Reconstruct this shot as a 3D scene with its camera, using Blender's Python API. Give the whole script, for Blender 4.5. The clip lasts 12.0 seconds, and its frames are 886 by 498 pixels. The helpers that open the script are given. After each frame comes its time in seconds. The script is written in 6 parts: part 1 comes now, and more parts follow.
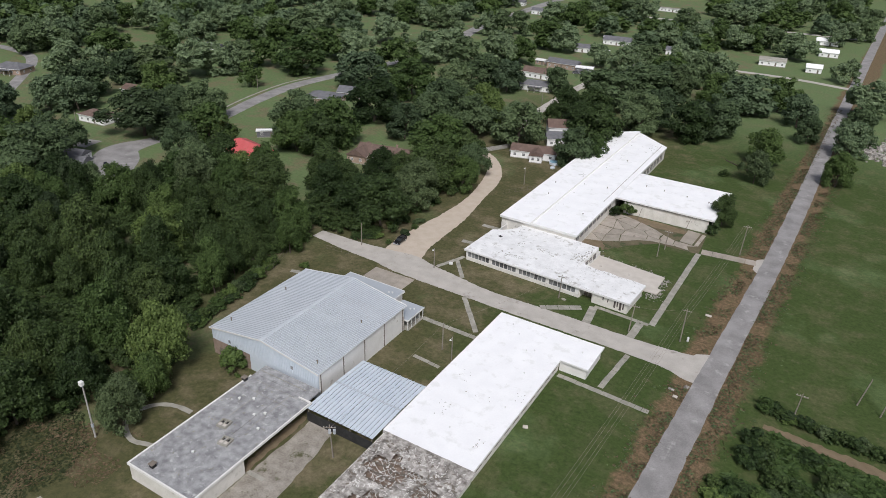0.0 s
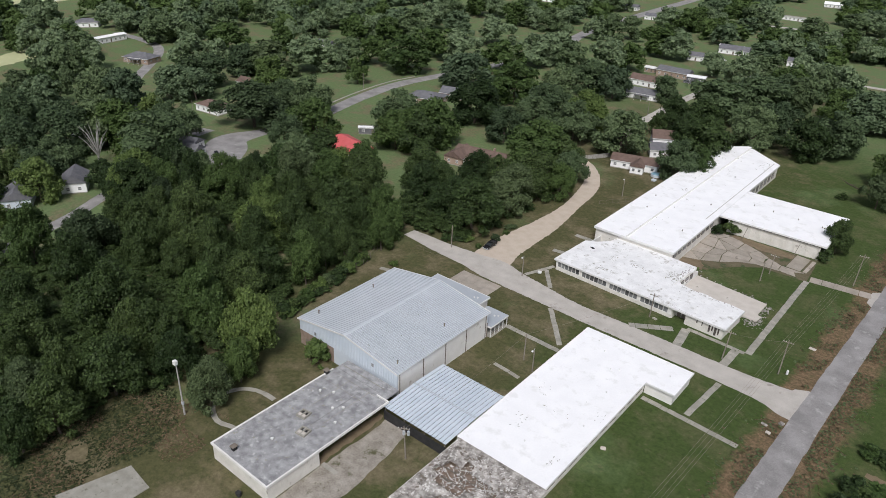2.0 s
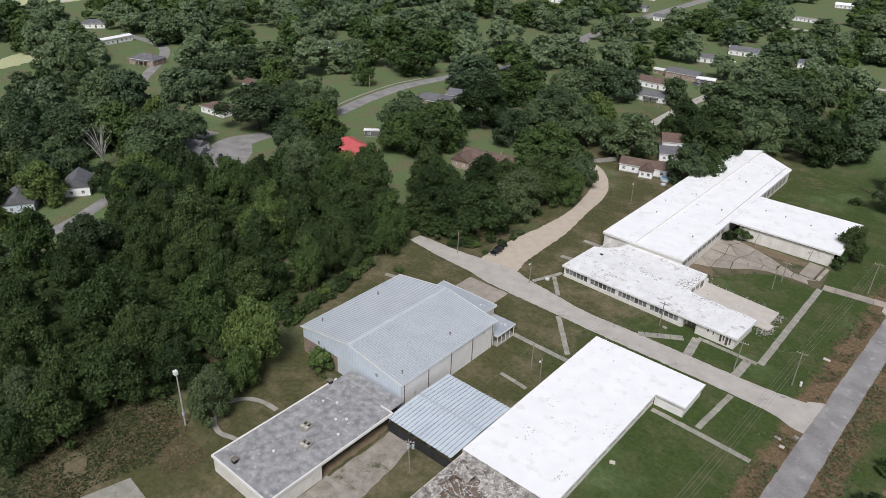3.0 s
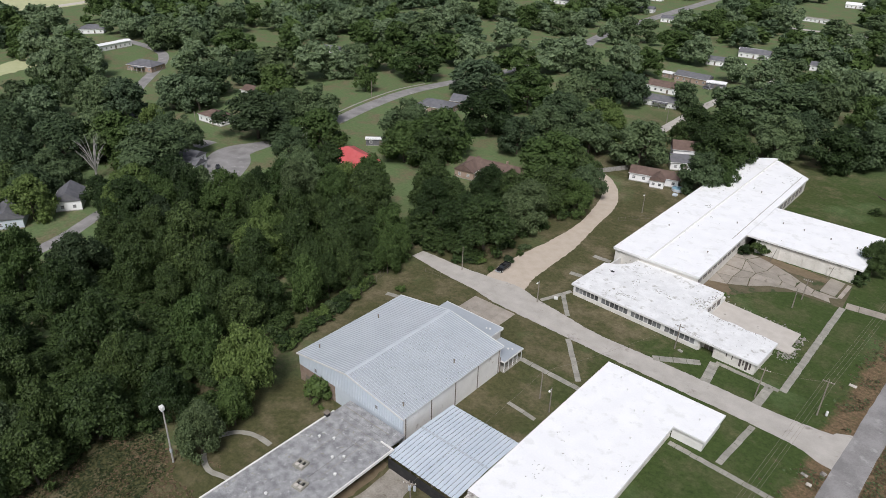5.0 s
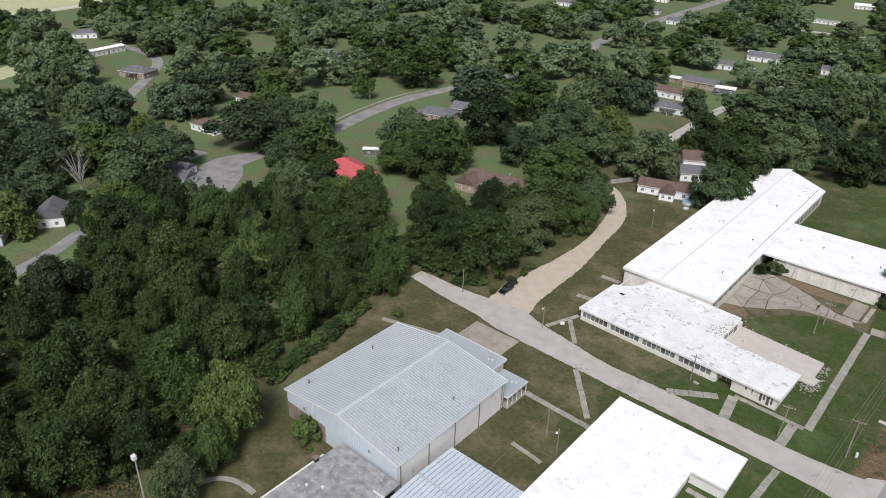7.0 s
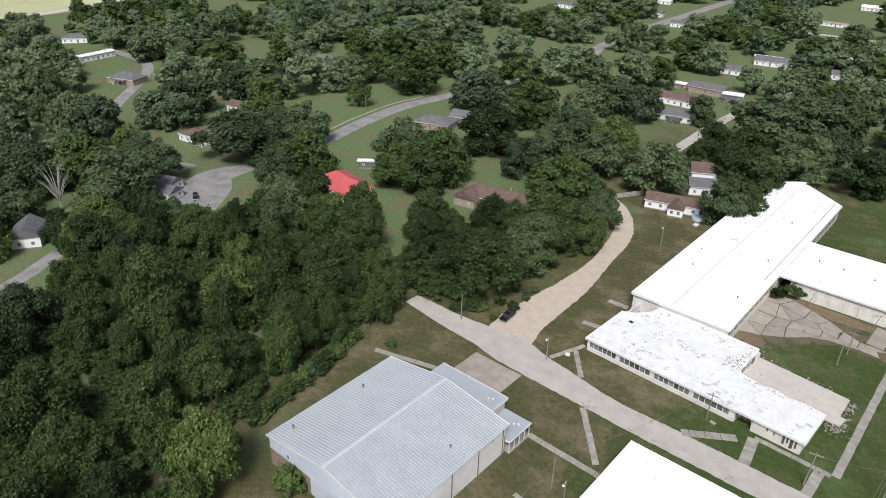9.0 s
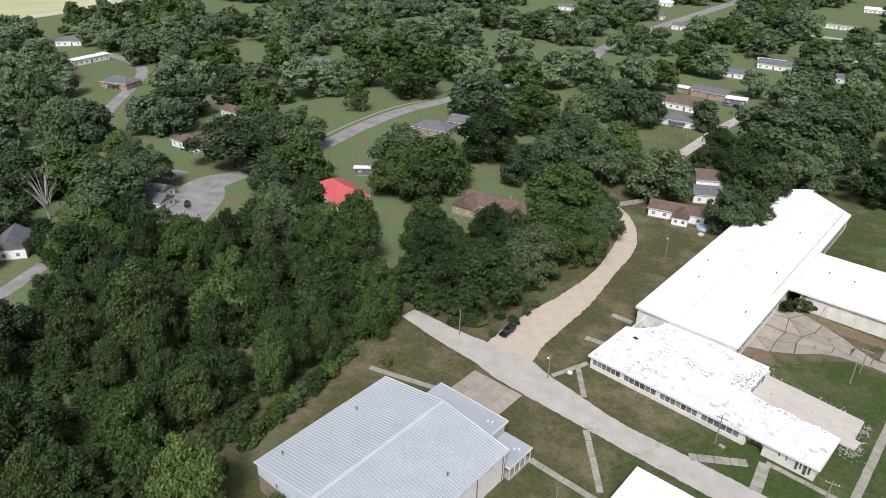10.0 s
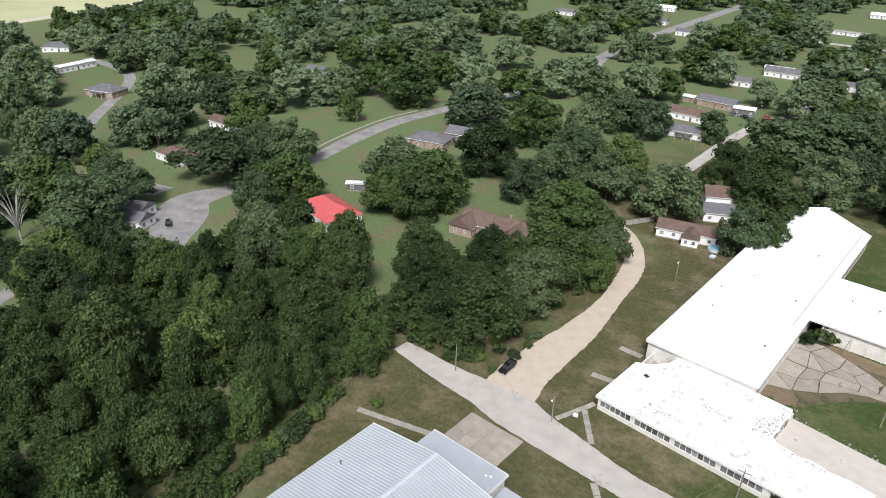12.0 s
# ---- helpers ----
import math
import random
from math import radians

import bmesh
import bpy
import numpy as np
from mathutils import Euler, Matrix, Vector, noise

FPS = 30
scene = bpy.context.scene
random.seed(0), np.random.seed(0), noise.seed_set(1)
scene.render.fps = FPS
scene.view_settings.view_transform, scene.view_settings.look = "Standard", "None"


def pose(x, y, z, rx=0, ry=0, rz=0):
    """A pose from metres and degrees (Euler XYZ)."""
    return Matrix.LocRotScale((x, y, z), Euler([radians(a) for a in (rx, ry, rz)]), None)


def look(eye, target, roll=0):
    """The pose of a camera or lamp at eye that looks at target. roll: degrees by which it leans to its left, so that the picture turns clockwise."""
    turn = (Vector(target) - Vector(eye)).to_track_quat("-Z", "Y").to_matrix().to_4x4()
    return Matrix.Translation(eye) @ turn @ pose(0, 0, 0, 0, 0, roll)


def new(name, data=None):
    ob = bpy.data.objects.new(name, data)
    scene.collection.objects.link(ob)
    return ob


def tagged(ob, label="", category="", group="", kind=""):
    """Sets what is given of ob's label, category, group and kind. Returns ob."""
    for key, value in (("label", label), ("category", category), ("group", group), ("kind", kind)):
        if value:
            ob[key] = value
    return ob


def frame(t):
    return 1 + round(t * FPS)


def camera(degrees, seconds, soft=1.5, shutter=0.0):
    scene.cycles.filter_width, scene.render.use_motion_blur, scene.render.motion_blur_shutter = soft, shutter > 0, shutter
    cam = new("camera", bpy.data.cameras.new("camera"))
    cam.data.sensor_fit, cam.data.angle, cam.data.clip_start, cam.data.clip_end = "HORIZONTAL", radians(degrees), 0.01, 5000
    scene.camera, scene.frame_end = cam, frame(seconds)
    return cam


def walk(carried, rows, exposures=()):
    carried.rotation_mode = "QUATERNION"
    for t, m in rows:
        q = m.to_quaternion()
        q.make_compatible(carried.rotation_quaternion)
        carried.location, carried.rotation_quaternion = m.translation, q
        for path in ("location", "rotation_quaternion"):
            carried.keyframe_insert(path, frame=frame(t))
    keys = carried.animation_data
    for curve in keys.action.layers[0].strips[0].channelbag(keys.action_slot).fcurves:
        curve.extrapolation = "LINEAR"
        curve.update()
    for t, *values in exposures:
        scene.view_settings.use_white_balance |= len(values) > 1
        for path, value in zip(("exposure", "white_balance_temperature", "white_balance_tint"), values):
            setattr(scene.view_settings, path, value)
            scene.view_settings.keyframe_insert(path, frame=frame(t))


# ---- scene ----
cam = camera(64.3, 12.0, soft=0.5)
PATH = [
    (0, (-4.247, 3.752, 98.594), (-5.14, 5.284, 97.669), 2.2),
    (0.5, (-3.37, 4.118, 98.832), (-4.396, 5.561, 97.9), 2.4),
    (1, (-3.137, 4.475, 99.141), (-4.212, 5.88, 98.206), 2.4),
    (1.5, (-3.488, 5.034, 99.097), (-4.585, 6.421, 98.164), 2.3),
    (2, (-4.132, 5.946, 99.205), (-5.242, 7.324, 98.272), 2.2),
    (2.5, (-5.19, 7.208, 99.202), (-6.308, 8.579, 98.268), 2.2),
    (3, (-6.252, 8.659, 99.273), (-7.376, 10.025, 98.34), 2.1),
    (5, (-12.374, 16.391, 99.476), (-13.509, 17.748, 98.543), 1.7),
    (5.5, (-14.13, 18.696, 99.5), (-15.267, 20.052, 98.568), 1.6),
    (6, (-16.078, 21.151, 99.44), (-17.216, 22.505, 98.508), 1.6),
    (6.5, (-17.808, 23.556, 99.374), (-18.948, 24.909, 98.443), 1.6),
    (7, (-19.782, 26.267, 99.375), (-20.923, 27.62, 98.442), 1.5),
    (9, (-27.72, 36.794, 99.446), (-28.862, 38.146, 98.513), 1.4),
    (9.5, (-29.755, 39.519, 99.188), (-30.897, 40.872, 98.257), 1.4),
    (10, (-31.838, 42.378, 99.151), (-32.98, 43.731, 98.221), 1.4),
    (10.5, (-33.95, 45.125, 99.038), (-35.092, 46.479, 98.11), 1.4),
    (11, (-36.169, 48.06, 98.705), (-37.312, 49.415, 97.779), 1.4),
    (11.5, (-38.151, 51.126, 98.793), (-39.295, 52.48, 97.866), 1.4),
    (12, (-40.385, 53.81, 98.449), (-41.528, 55.167, 97.526), 1.5),
]
walk(cam, [(t, look(eye, target, roll)) for t, eye, target, roll in PATH], [(t, e - 0.02, 6150, 12.5) for t, e in ((0, 0.02), (3, 0.05), (6, 0.1), (7.5, 0.18), (9, 0.29), (10.5, 0.44), (12, 0.53))])

# ---- sky and sun: bright overcast, soft light from high in the south-east ----
SUN_ELEVATION, SUN_AZIMUTH = 50.0, 148.0
world = bpy.data.worlds.new("overcast_sky")
scene.world = world
world.use_nodes = True
wn, wl = world.node_tree.nodes, world.node_tree.links
sky = wn.new("ShaderNodeTexSky")
sky.sky_type, sky.sun_disc = "NISHITA", False
sky.sun_elevation, sky.sun_rotation = radians(SUN_ELEVATION), radians(SUN_AZIMUTH)
sky.air_density, sky.dust_density = 1.0, 4.0
grey = wn.new("ShaderNodeHueSaturation")
grey.inputs["Saturation"].default_value = 0.55
wl.new(sky.outputs[0], grey.inputs["Color"])
wl.new(grey.outputs[0], wn["Background"].inputs[0])
wn["Background"].inputs[1].default_value = 0.085

sun = new("sun", bpy.data.lights.new("sun", "SUN"))
sun.data.energy, sun.data.angle, sun.data.color = 2.7, radians(16), (1.0, 0.965, 0.91)
az, el = radians(SUN_AZIMUTH), radians(SUN_ELEVATION)
sun.matrix_world = look((0, 0, 150), (-math.sin(az) * math.cos(el), -math.cos(az) * math.cos(el), 150 - math.sin(el)))

# ---- materials ----
def material(name, base, other, scale=1.0, fine=8.0, rough=0.9, metal=0.0, bump=0.2, spread=0.5, random_tint=0.0, stain=None, stain_scale=0.3, stain_at=0.6):
    """Two colours mixed by coarse and fine noise, with fine relief; stain: a third colour in blotches."""
    m = bpy.data.materials.new(name)
    m.use_nodes = True
    n, l = m.node_tree.nodes, m.node_tree.links
    bsdf = n["Principled BSDF"]
    geo = n.new("ShaderNodeNewGeometry")
    coarse, small = n.new("ShaderNodeTexNoise"), n.new("ShaderNodeTexNoise")
    coarse.inputs["Scale"].default_value, small.inputs["Scale"].default_value = scale, fine
    coarse.inputs["Detail"].default_value, small.inputs["Detail"].default_value = 5, 4
    for tex in (coarse, small):
        l.new(geo.outputs["Position"], tex.inputs["Vector"])
    add = n.new("ShaderNodeMath")
    add.operation = "MULTIPLY_ADD"
    l.new(small.outputs[0], add.inputs[0])
    add.inputs[1].default_value = 0.5
    l.new(coarse.outputs[0], add.inputs[2])
    ramp = n.new("ShaderNodeMapRange")
    ramp.inputs[1].default_value, ramp.inputs[2].default_value = 0.75 - spread / 2, 0.75 + spread / 2
    l.new(add.outputs[0], ramp.inputs[0])
    mix = n.new("ShaderNodeMix")
    mix.data_type = "RGBA"
    mix.inputs[6].default_value, mix.inputs[7].default_value = (*base, 1), (*other, 1)
    l.new(ramp.outputs[0], mix.inputs[0])
    colour = mix.outputs[2]
    if stain:
        blot = n.new("ShaderNodeTexNoise")
        blot.inputs["Scale"].default_value, blot.inputs["Detail"].default_value = stain_scale, 8
        blot.inputs["Roughness"].default_value = 0.65
        l.new(geo.outputs["Position"], blot.inputs["Vector"])
        cut = n.new("ShaderNodeMapRange")
        cut.inputs[1].default_value, cut.inputs[2].default_value = stain_at, stain_at + 0.1
        l.new(blot.outputs[0], cut.inputs[0])
        over = n.new("ShaderNodeMix")
        over.data_type = "RGBA"
        l.new(cut.outputs[0], over.inputs[0])
        l.new(colour, over.inputs[6])
        over.inputs[7].default_value = (*stain, 1)
        colour = over.outputs[2]
    if random_tint:
        info, hsv, val = n.new("ShaderNodeObjectInfo"), n.new("ShaderNodeHueSaturation"), n.new("ShaderNodeMapRange")
        val.inputs[3].default_value, val.inputs[4].default_value = 1 - random_tint, 1 + random_tint
        l.new(info.outputs["Random"], val.inputs[0])
        l.new(val.outputs[0], hsv.inputs["Value"])
        hue = n.new("ShaderNodeMapRange")
        hue.inputs[3].default_value, hue.inputs[4].default_value = 0.5 + random_tint * 0.05, 0.5 - random_tint * 0.05
        l.new(info.outputs["Random"], hue.inputs[0])
        l.new(hue.outputs[0], hsv.inputs["Hue"])
        l.new(colour, hsv.inputs["Color"])
        colour = hsv.outputs[0]
    l.new(colour, bsdf.inputs["Base Color"])
    bsdf.inputs["Roughness"].default_value, bsdf.inputs["Metallic"].default_value = rough, metal
    bsdf.inputs["Specular IOR Level"].default_value = 0.3
    if bump:
        b = n.new("ShaderNodeBump")
        b.inputs["Strength"].default_value, b.inputs["Distance"].default_value = bump, 0.05
        l.new(small.outputs[0], b.inputs["Height"])
        l.new(b.outputs[0], bsdf.inputs["Normal"])
    return m


def leaf_material(name, dark, light, tint=0.38):
    """Foliage: a colour of its own for each clump of leaves and for each tree."""
    m = bpy.data.materials.new(name)
    m.use_nodes = True
    n, l = m.node_tree.nodes, m.node_tree.links
    bsdf = n["Principled BSDF"]
    geo, info = n.new("ShaderNodeNewGeometry"), n.new("ShaderNodeObjectInfo")
    mix, hsv, val, hue = n.new("ShaderNodeMix"), n.new("ShaderNodeHueSaturation"), n.new("ShaderNodeMapRange"), n.new("ShaderNodeMapRange")
    mix.data_type = "RGBA"
    mix.inputs[6].default_value, mix.inputs[7].default_value = (*dark, 1), (*light, 1)
    spray = n.new("ShaderNodeTexNoise")
    spray.inputs["Scale"].default_value, spray.inputs["Detail"].default_value = 2.2, 3
    l.new(geo.outputs["Position"], spray.inputs["Vector"])
    both = n.new("ShaderNodeMath")
    both.operation = "MULTIPLY_ADD"
    both.inputs[1].default_value = 0.45
    l.new(geo.outputs["Random Per Island"], both.inputs[0])
    swing = n.new("ShaderNodeMapRange")
    swing.inputs[1].default_value, swing.inputs[2].default_value, swing.inputs[4].default_value = 0.35, 0.7, 0.6
    l.new(spray.outputs[0], swing.inputs[0])
    l.new(swing.outputs[0], both.inputs[2])
    l.new(both.outputs[0], mix.inputs[0])
    val.inputs[3].default_value, val.inputs[4].default_value = 1 - tint, 1 + tint
    hue.inputs[3].default_value, hue.inputs[4].default_value = 0.515, 0.485
    l.new(info.outputs["Random"], val.inputs[0])
    l.new(info.outputs["Random"], hue.inputs[0])
    l.new(val.outputs[0], hsv.inputs["Value"])
    l.new(hue.outputs[0], hsv.inputs["Hue"])
    l.new(mix.outputs[2], hsv.inputs["Color"])
    l.new(hsv.outputs[0], bsdf.inputs["Base Color"])
    bsdf.inputs["Roughness"].default_value = 0.6
    bsdf.inputs["Specular IOR Level"].default_value = 0.25
    thin, both_sides = n.new("ShaderNodeBsdfTranslucent"), n.new("ShaderNodeMixShader")
    both_sides.inputs[0].default_value = 0.35
    l.new(hsv.outputs[0], thin.inputs["Color"])
    l.new(bsdf.outputs[0], both_sides.inputs[1])
    l.new(thin.outputs[0], both_sides.inputs[2])
    l.new(both_sides.outputs[0], n["Material Output"].inputs["Surface"])
    return m


M = {
    "asphalt": material("worn_asphalt", (0.2, 0.192, 0.187), (0.3, 0.288, 0.28), 0.2, 4, 0.92, bump=0.15, spread=0.35, stain=(0.35, 0.34, 0.325), stain_scale=0.3, stain_at=0.58),
    "gravel": material("gravel_drive", (0.37, 0.345, 0.31), (0.48, 0.45, 0.41), 0.3, 5, 0.95, bump=0.4, stain=(0.22, 0.2, 0.175), stain_scale=0.22, stain_at=0.6),
    "dirt": material("tan_dirt", (0.44, 0.37, 0.295), (0.52, 0.45, 0.37), 0.35, 5, 0.95, bump=0.3),
    "concrete": material("old_concrete", (0.25, 0.24, 0.205), (0.36, 0.345, 0.30), 0.7, 7, 0.9, bump=0.25, random_tint=0.12, stain=(0.12, 0.125, 0.08), stain_scale=0.8, stain_at=0.6),
    "slab": material("pale_floor_slab", (0.46, 0.42, 0.37), (0.56, 0.52, 0.47), 0.4, 6, 0.9, bump=0.2, stain=(0.2, 0.18, 0.15), stain_scale=0.4, stain_at=0.64),
    "white_roof": material("white_roof_coating", (0.82, 0.82, 0.825), (0.87, 0.87, 0.87), 0.25, 3, 0.7, bump=0.1, spread=0.35, stain=(0.76, 0.76, 0.75), stain_scale=0.3, stain_at=0.54),
    "worn_roof": material("peeling_white_roof", (0.68, 0.68, 0.675), (0.8, 0.8, 0.795), 0.4, 3, 0.75, bump=0.3, spread=0.35, stain=(0.47, 0.46, 0.43), stain_scale=0.45, stain_at=0.57),
    "tar": material("weathered_tar_roof", (0.19, 0.19, 0.195), (0.37, 0.37, 0.37), 0.7, 6, 0.85, bump=0.3, spread=0.4, stain=(0.47, 0.47, 0.46), stain_scale=0.8, stain_at=0.575),
    "metal": material("galvalume_sheet", (0.42, 0.455, 0.49), (0.5, 0.53, 0.56), 0.2, 2, 0.45, metal=0.25, bump=0.05),
    # pale ridge cap metal; on ribs the paler tone is painted-in light
    "ridge_and_lit_rib_metal": material("pale_ridge_and_lit_ribs", (0.55, 0.58, 0.61), (0.62, 0.65, 0.68), 0.3, 3, 0.4, metal=0.2, bump=0.05),
    "blue_metal": material("pale_blue_siding", (0.52, 0.58, 0.64), (0.6, 0.65, 0.7), 0.3, 2, 0.5, metal=0.1, bump=0.05),
    "white_wall": material("stained_white_wall", (0.56, 0.54, 0.49), (0.7, 0.68, 0.63), 0.5, 4, 0.85, bump=0.15, stain=(0.3, 0.27, 0.23), stain_scale=0.6, stain_at=0.62),
    "pale_panel": material("pale_wall_panel", (0.66, 0.65, 0.62), (0.75, 0.74, 0.71), 0.4, 4, 0.8, bump=0.1, stain=(0.45, 0.42, 0.37), stain_scale=0.5, stain_at=0.62),
    "brick": material("brown_masonry", (0.2, 0.145, 0.11), (0.3, 0.235, 0.19), 0.8, 6, 0.95, bump=0.3, stain=(0.42, 0.4, 0.37), stain_scale=0.5, stain_at=0.58),
    # near-black for dark parts; on hole and opening plates it is painted shade
    "dark": material("dark_parts_and_hole_shade", (0.02, 0.02, 0.02), (0.04, 0.04, 0.04), 1, 5, 0.9),
    "debris": material("collapsed_roof_debris", (0.14, 0.125, 0.11), (0.5, 0.475, 0.44), 0.8, 2.5, 0.95, spread=0.4, bump=0.5, random_tint=0.15),
    "flake": material("torn_roof_coating", (0.45, 0.43, 0.4), (0.72, 0.71, 0.68), 0.8, 3, 0.9, bump=0.3),
    "mossy": material("mossy_scraps", (0.24, 0.24, 0.2), (0.45, 0.44, 0.4), 1.2, 4, 0.95, bump=0.3),
    # panes: reflected sky painted as a grey base, tone differing at random
    "sky_grey_glass": material("sky_grey_window_glass", (0.1, 0.105, 0.11), (0.22, 0.22, 0.22), 0.6, 4, 0.3, bump=0, random_tint=0.6),
    "yard_gravel": material("dusty_yard_gravel", (0.2, 0.18, 0.15), (0.36, 0.33, 0.285), 0.4, 3, 0.95, bump=0.4, spread=0.4, stain=(0.09, 0.09, 0.045), stain_scale=0.3, stain_at=0.57),
    "mould": material("dark_mould", (0.05, 0.042, 0.038), (0.13, 0.11, 0.1), 1.5, 5, 0.95, bump=0.1),
    "trim": material("white_trim", (0.62, 0.62, 0.6), (0.72, 0.72, 0.7), 0.8, 6, 0.7, bump=0.05),
    "wood": material("grey_weathered_wood", (0.13, 0.11, 0.09), (0.22, 0.19, 0.16), 0.8, 9, 0.9, bump=0.2),
    "bark": material("tree_bark", (0.06, 0.05, 0.04), (0.11, 0.09, 0.07), 1.5, 9, 0.95, bump=0.4),
    "shingle_brown": material("brown_shingles", (0.11, 0.075, 0.06), (0.17, 0.12, 0.1), 0.6, 5, 0.9, bump=0.3),
    "shingle_grey": material("grey_shingles", (0.11, 0.11, 0.12), (0.17, 0.17, 0.18), 0.6, 5, 0.9, bump=0.3),
    "red_metal": material("red_metal_roof", (0.5, 0.09, 0.09), (0.56, 0.13, 0.13), 0.4, 3, 0.5, bump=0.05),
    "white_siding": material("white_clapboard", (0.78, 0.78, 0.77), (0.84, 0.84, 0.83), 0.6, 5, 0.75, bump=0.1),
    "tan_brick": material("tan_brick_wall", (0.3, 0.22, 0.17), (0.38, 0.29, 0.23), 0.8, 6, 0.9, bump=0.2),
    "slab_dirty": material("dirty_tan_concrete", (0.27, 0.24, 0.2), (0.38, 0.34, 0.29), 0.4, 5, 0.92, bump=0.25, random_tint=0.1, stain=(0.15, 0.13, 0.1), stain_scale=0.35, stain_at=0.6),
    "earth": material("bare_brown_earth", (0.14, 0.105, 0.065), (0.2, 0.155, 0.1), 0.6, 5, 0.98, bump=0.4),
    "weedy_earth": material("weedy_brown_earth", (0.085, 0.075, 0.042), (0.16, 0.135, 0.085), 0.6, 4, 0.98, bump=0.4, stain=(0.055, 0.07, 0.028), stain_scale=0.3, stain_at=0.5),
    "dry_field": material("pale_dry_field", (0.36, 0.38, 0.2), (0.5, 0.5, 0.3), 0.02, 0.4, 0.95, bump=0.2),
    "pool_blue": material("blue_pool_water", (0.22, 0.42, 0.55), (0.32, 0.52, 0.62), 0.5, 3, 0.15, bump=0.1),
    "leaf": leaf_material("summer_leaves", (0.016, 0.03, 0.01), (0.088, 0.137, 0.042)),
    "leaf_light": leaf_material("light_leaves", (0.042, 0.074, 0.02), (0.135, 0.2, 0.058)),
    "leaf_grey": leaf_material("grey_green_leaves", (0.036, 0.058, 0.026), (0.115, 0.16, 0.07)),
    # next two: paler, greyer copies of leaf, with distance haze put into the colour
    "leaf_hazed": leaf_material("hazed_leaves", (0.066, 0.104, 0.056), (0.195, 0.265, 0.138)),
    "leaf_half_hazed": leaf_material("half_hazed_leaves", (0.046, 0.074, 0.036), (0.145, 0.205, 0.092)),
    "weed": leaf_material("olive_weeds", (0.025, 0.036, 0.014), (0.07, 0.086, 0.034)),
    "dry_leaf": leaf_material("dry_brown_weeds", (0.1, 0.068, 0.042), (0.27, 0.19, 0.12)),
    "pole_wood": material("pole_wood", (0.18, 0.155, 0.13), (0.28, 0.25, 0.21), 0.8, 9, 0.9, bump=0.2),
    "pale_pole": material("pale_grey_pole", (0.3, 0.29, 0.27), (0.4, 0.39, 0.36), 0.8, 7, 0.8, bump=0.1),
    "car_black": material("black_car_paint", (0.012, 0.012, 0.014), (0.016, 0.016, 0.018), 1, 5, 0.25, bump=0),
    "rubber": material("tyre_rubber", (0.02, 0.02, 0.02), (0.03, 0.03, 0.03), 3, 9, 0.9),
}


def glass_material():
    m = bpy.data.materials.new("window_glass")
    m.use_nodes = True
    b = m.node_tree.nodes["Principled BSDF"]
    b.inputs["Base Color"].default_value = (0.025, 0.028, 0.03, 1)
    b.inputs["Roughness"].default_value = 0.08
    return m


M["glass"] = glass_material()


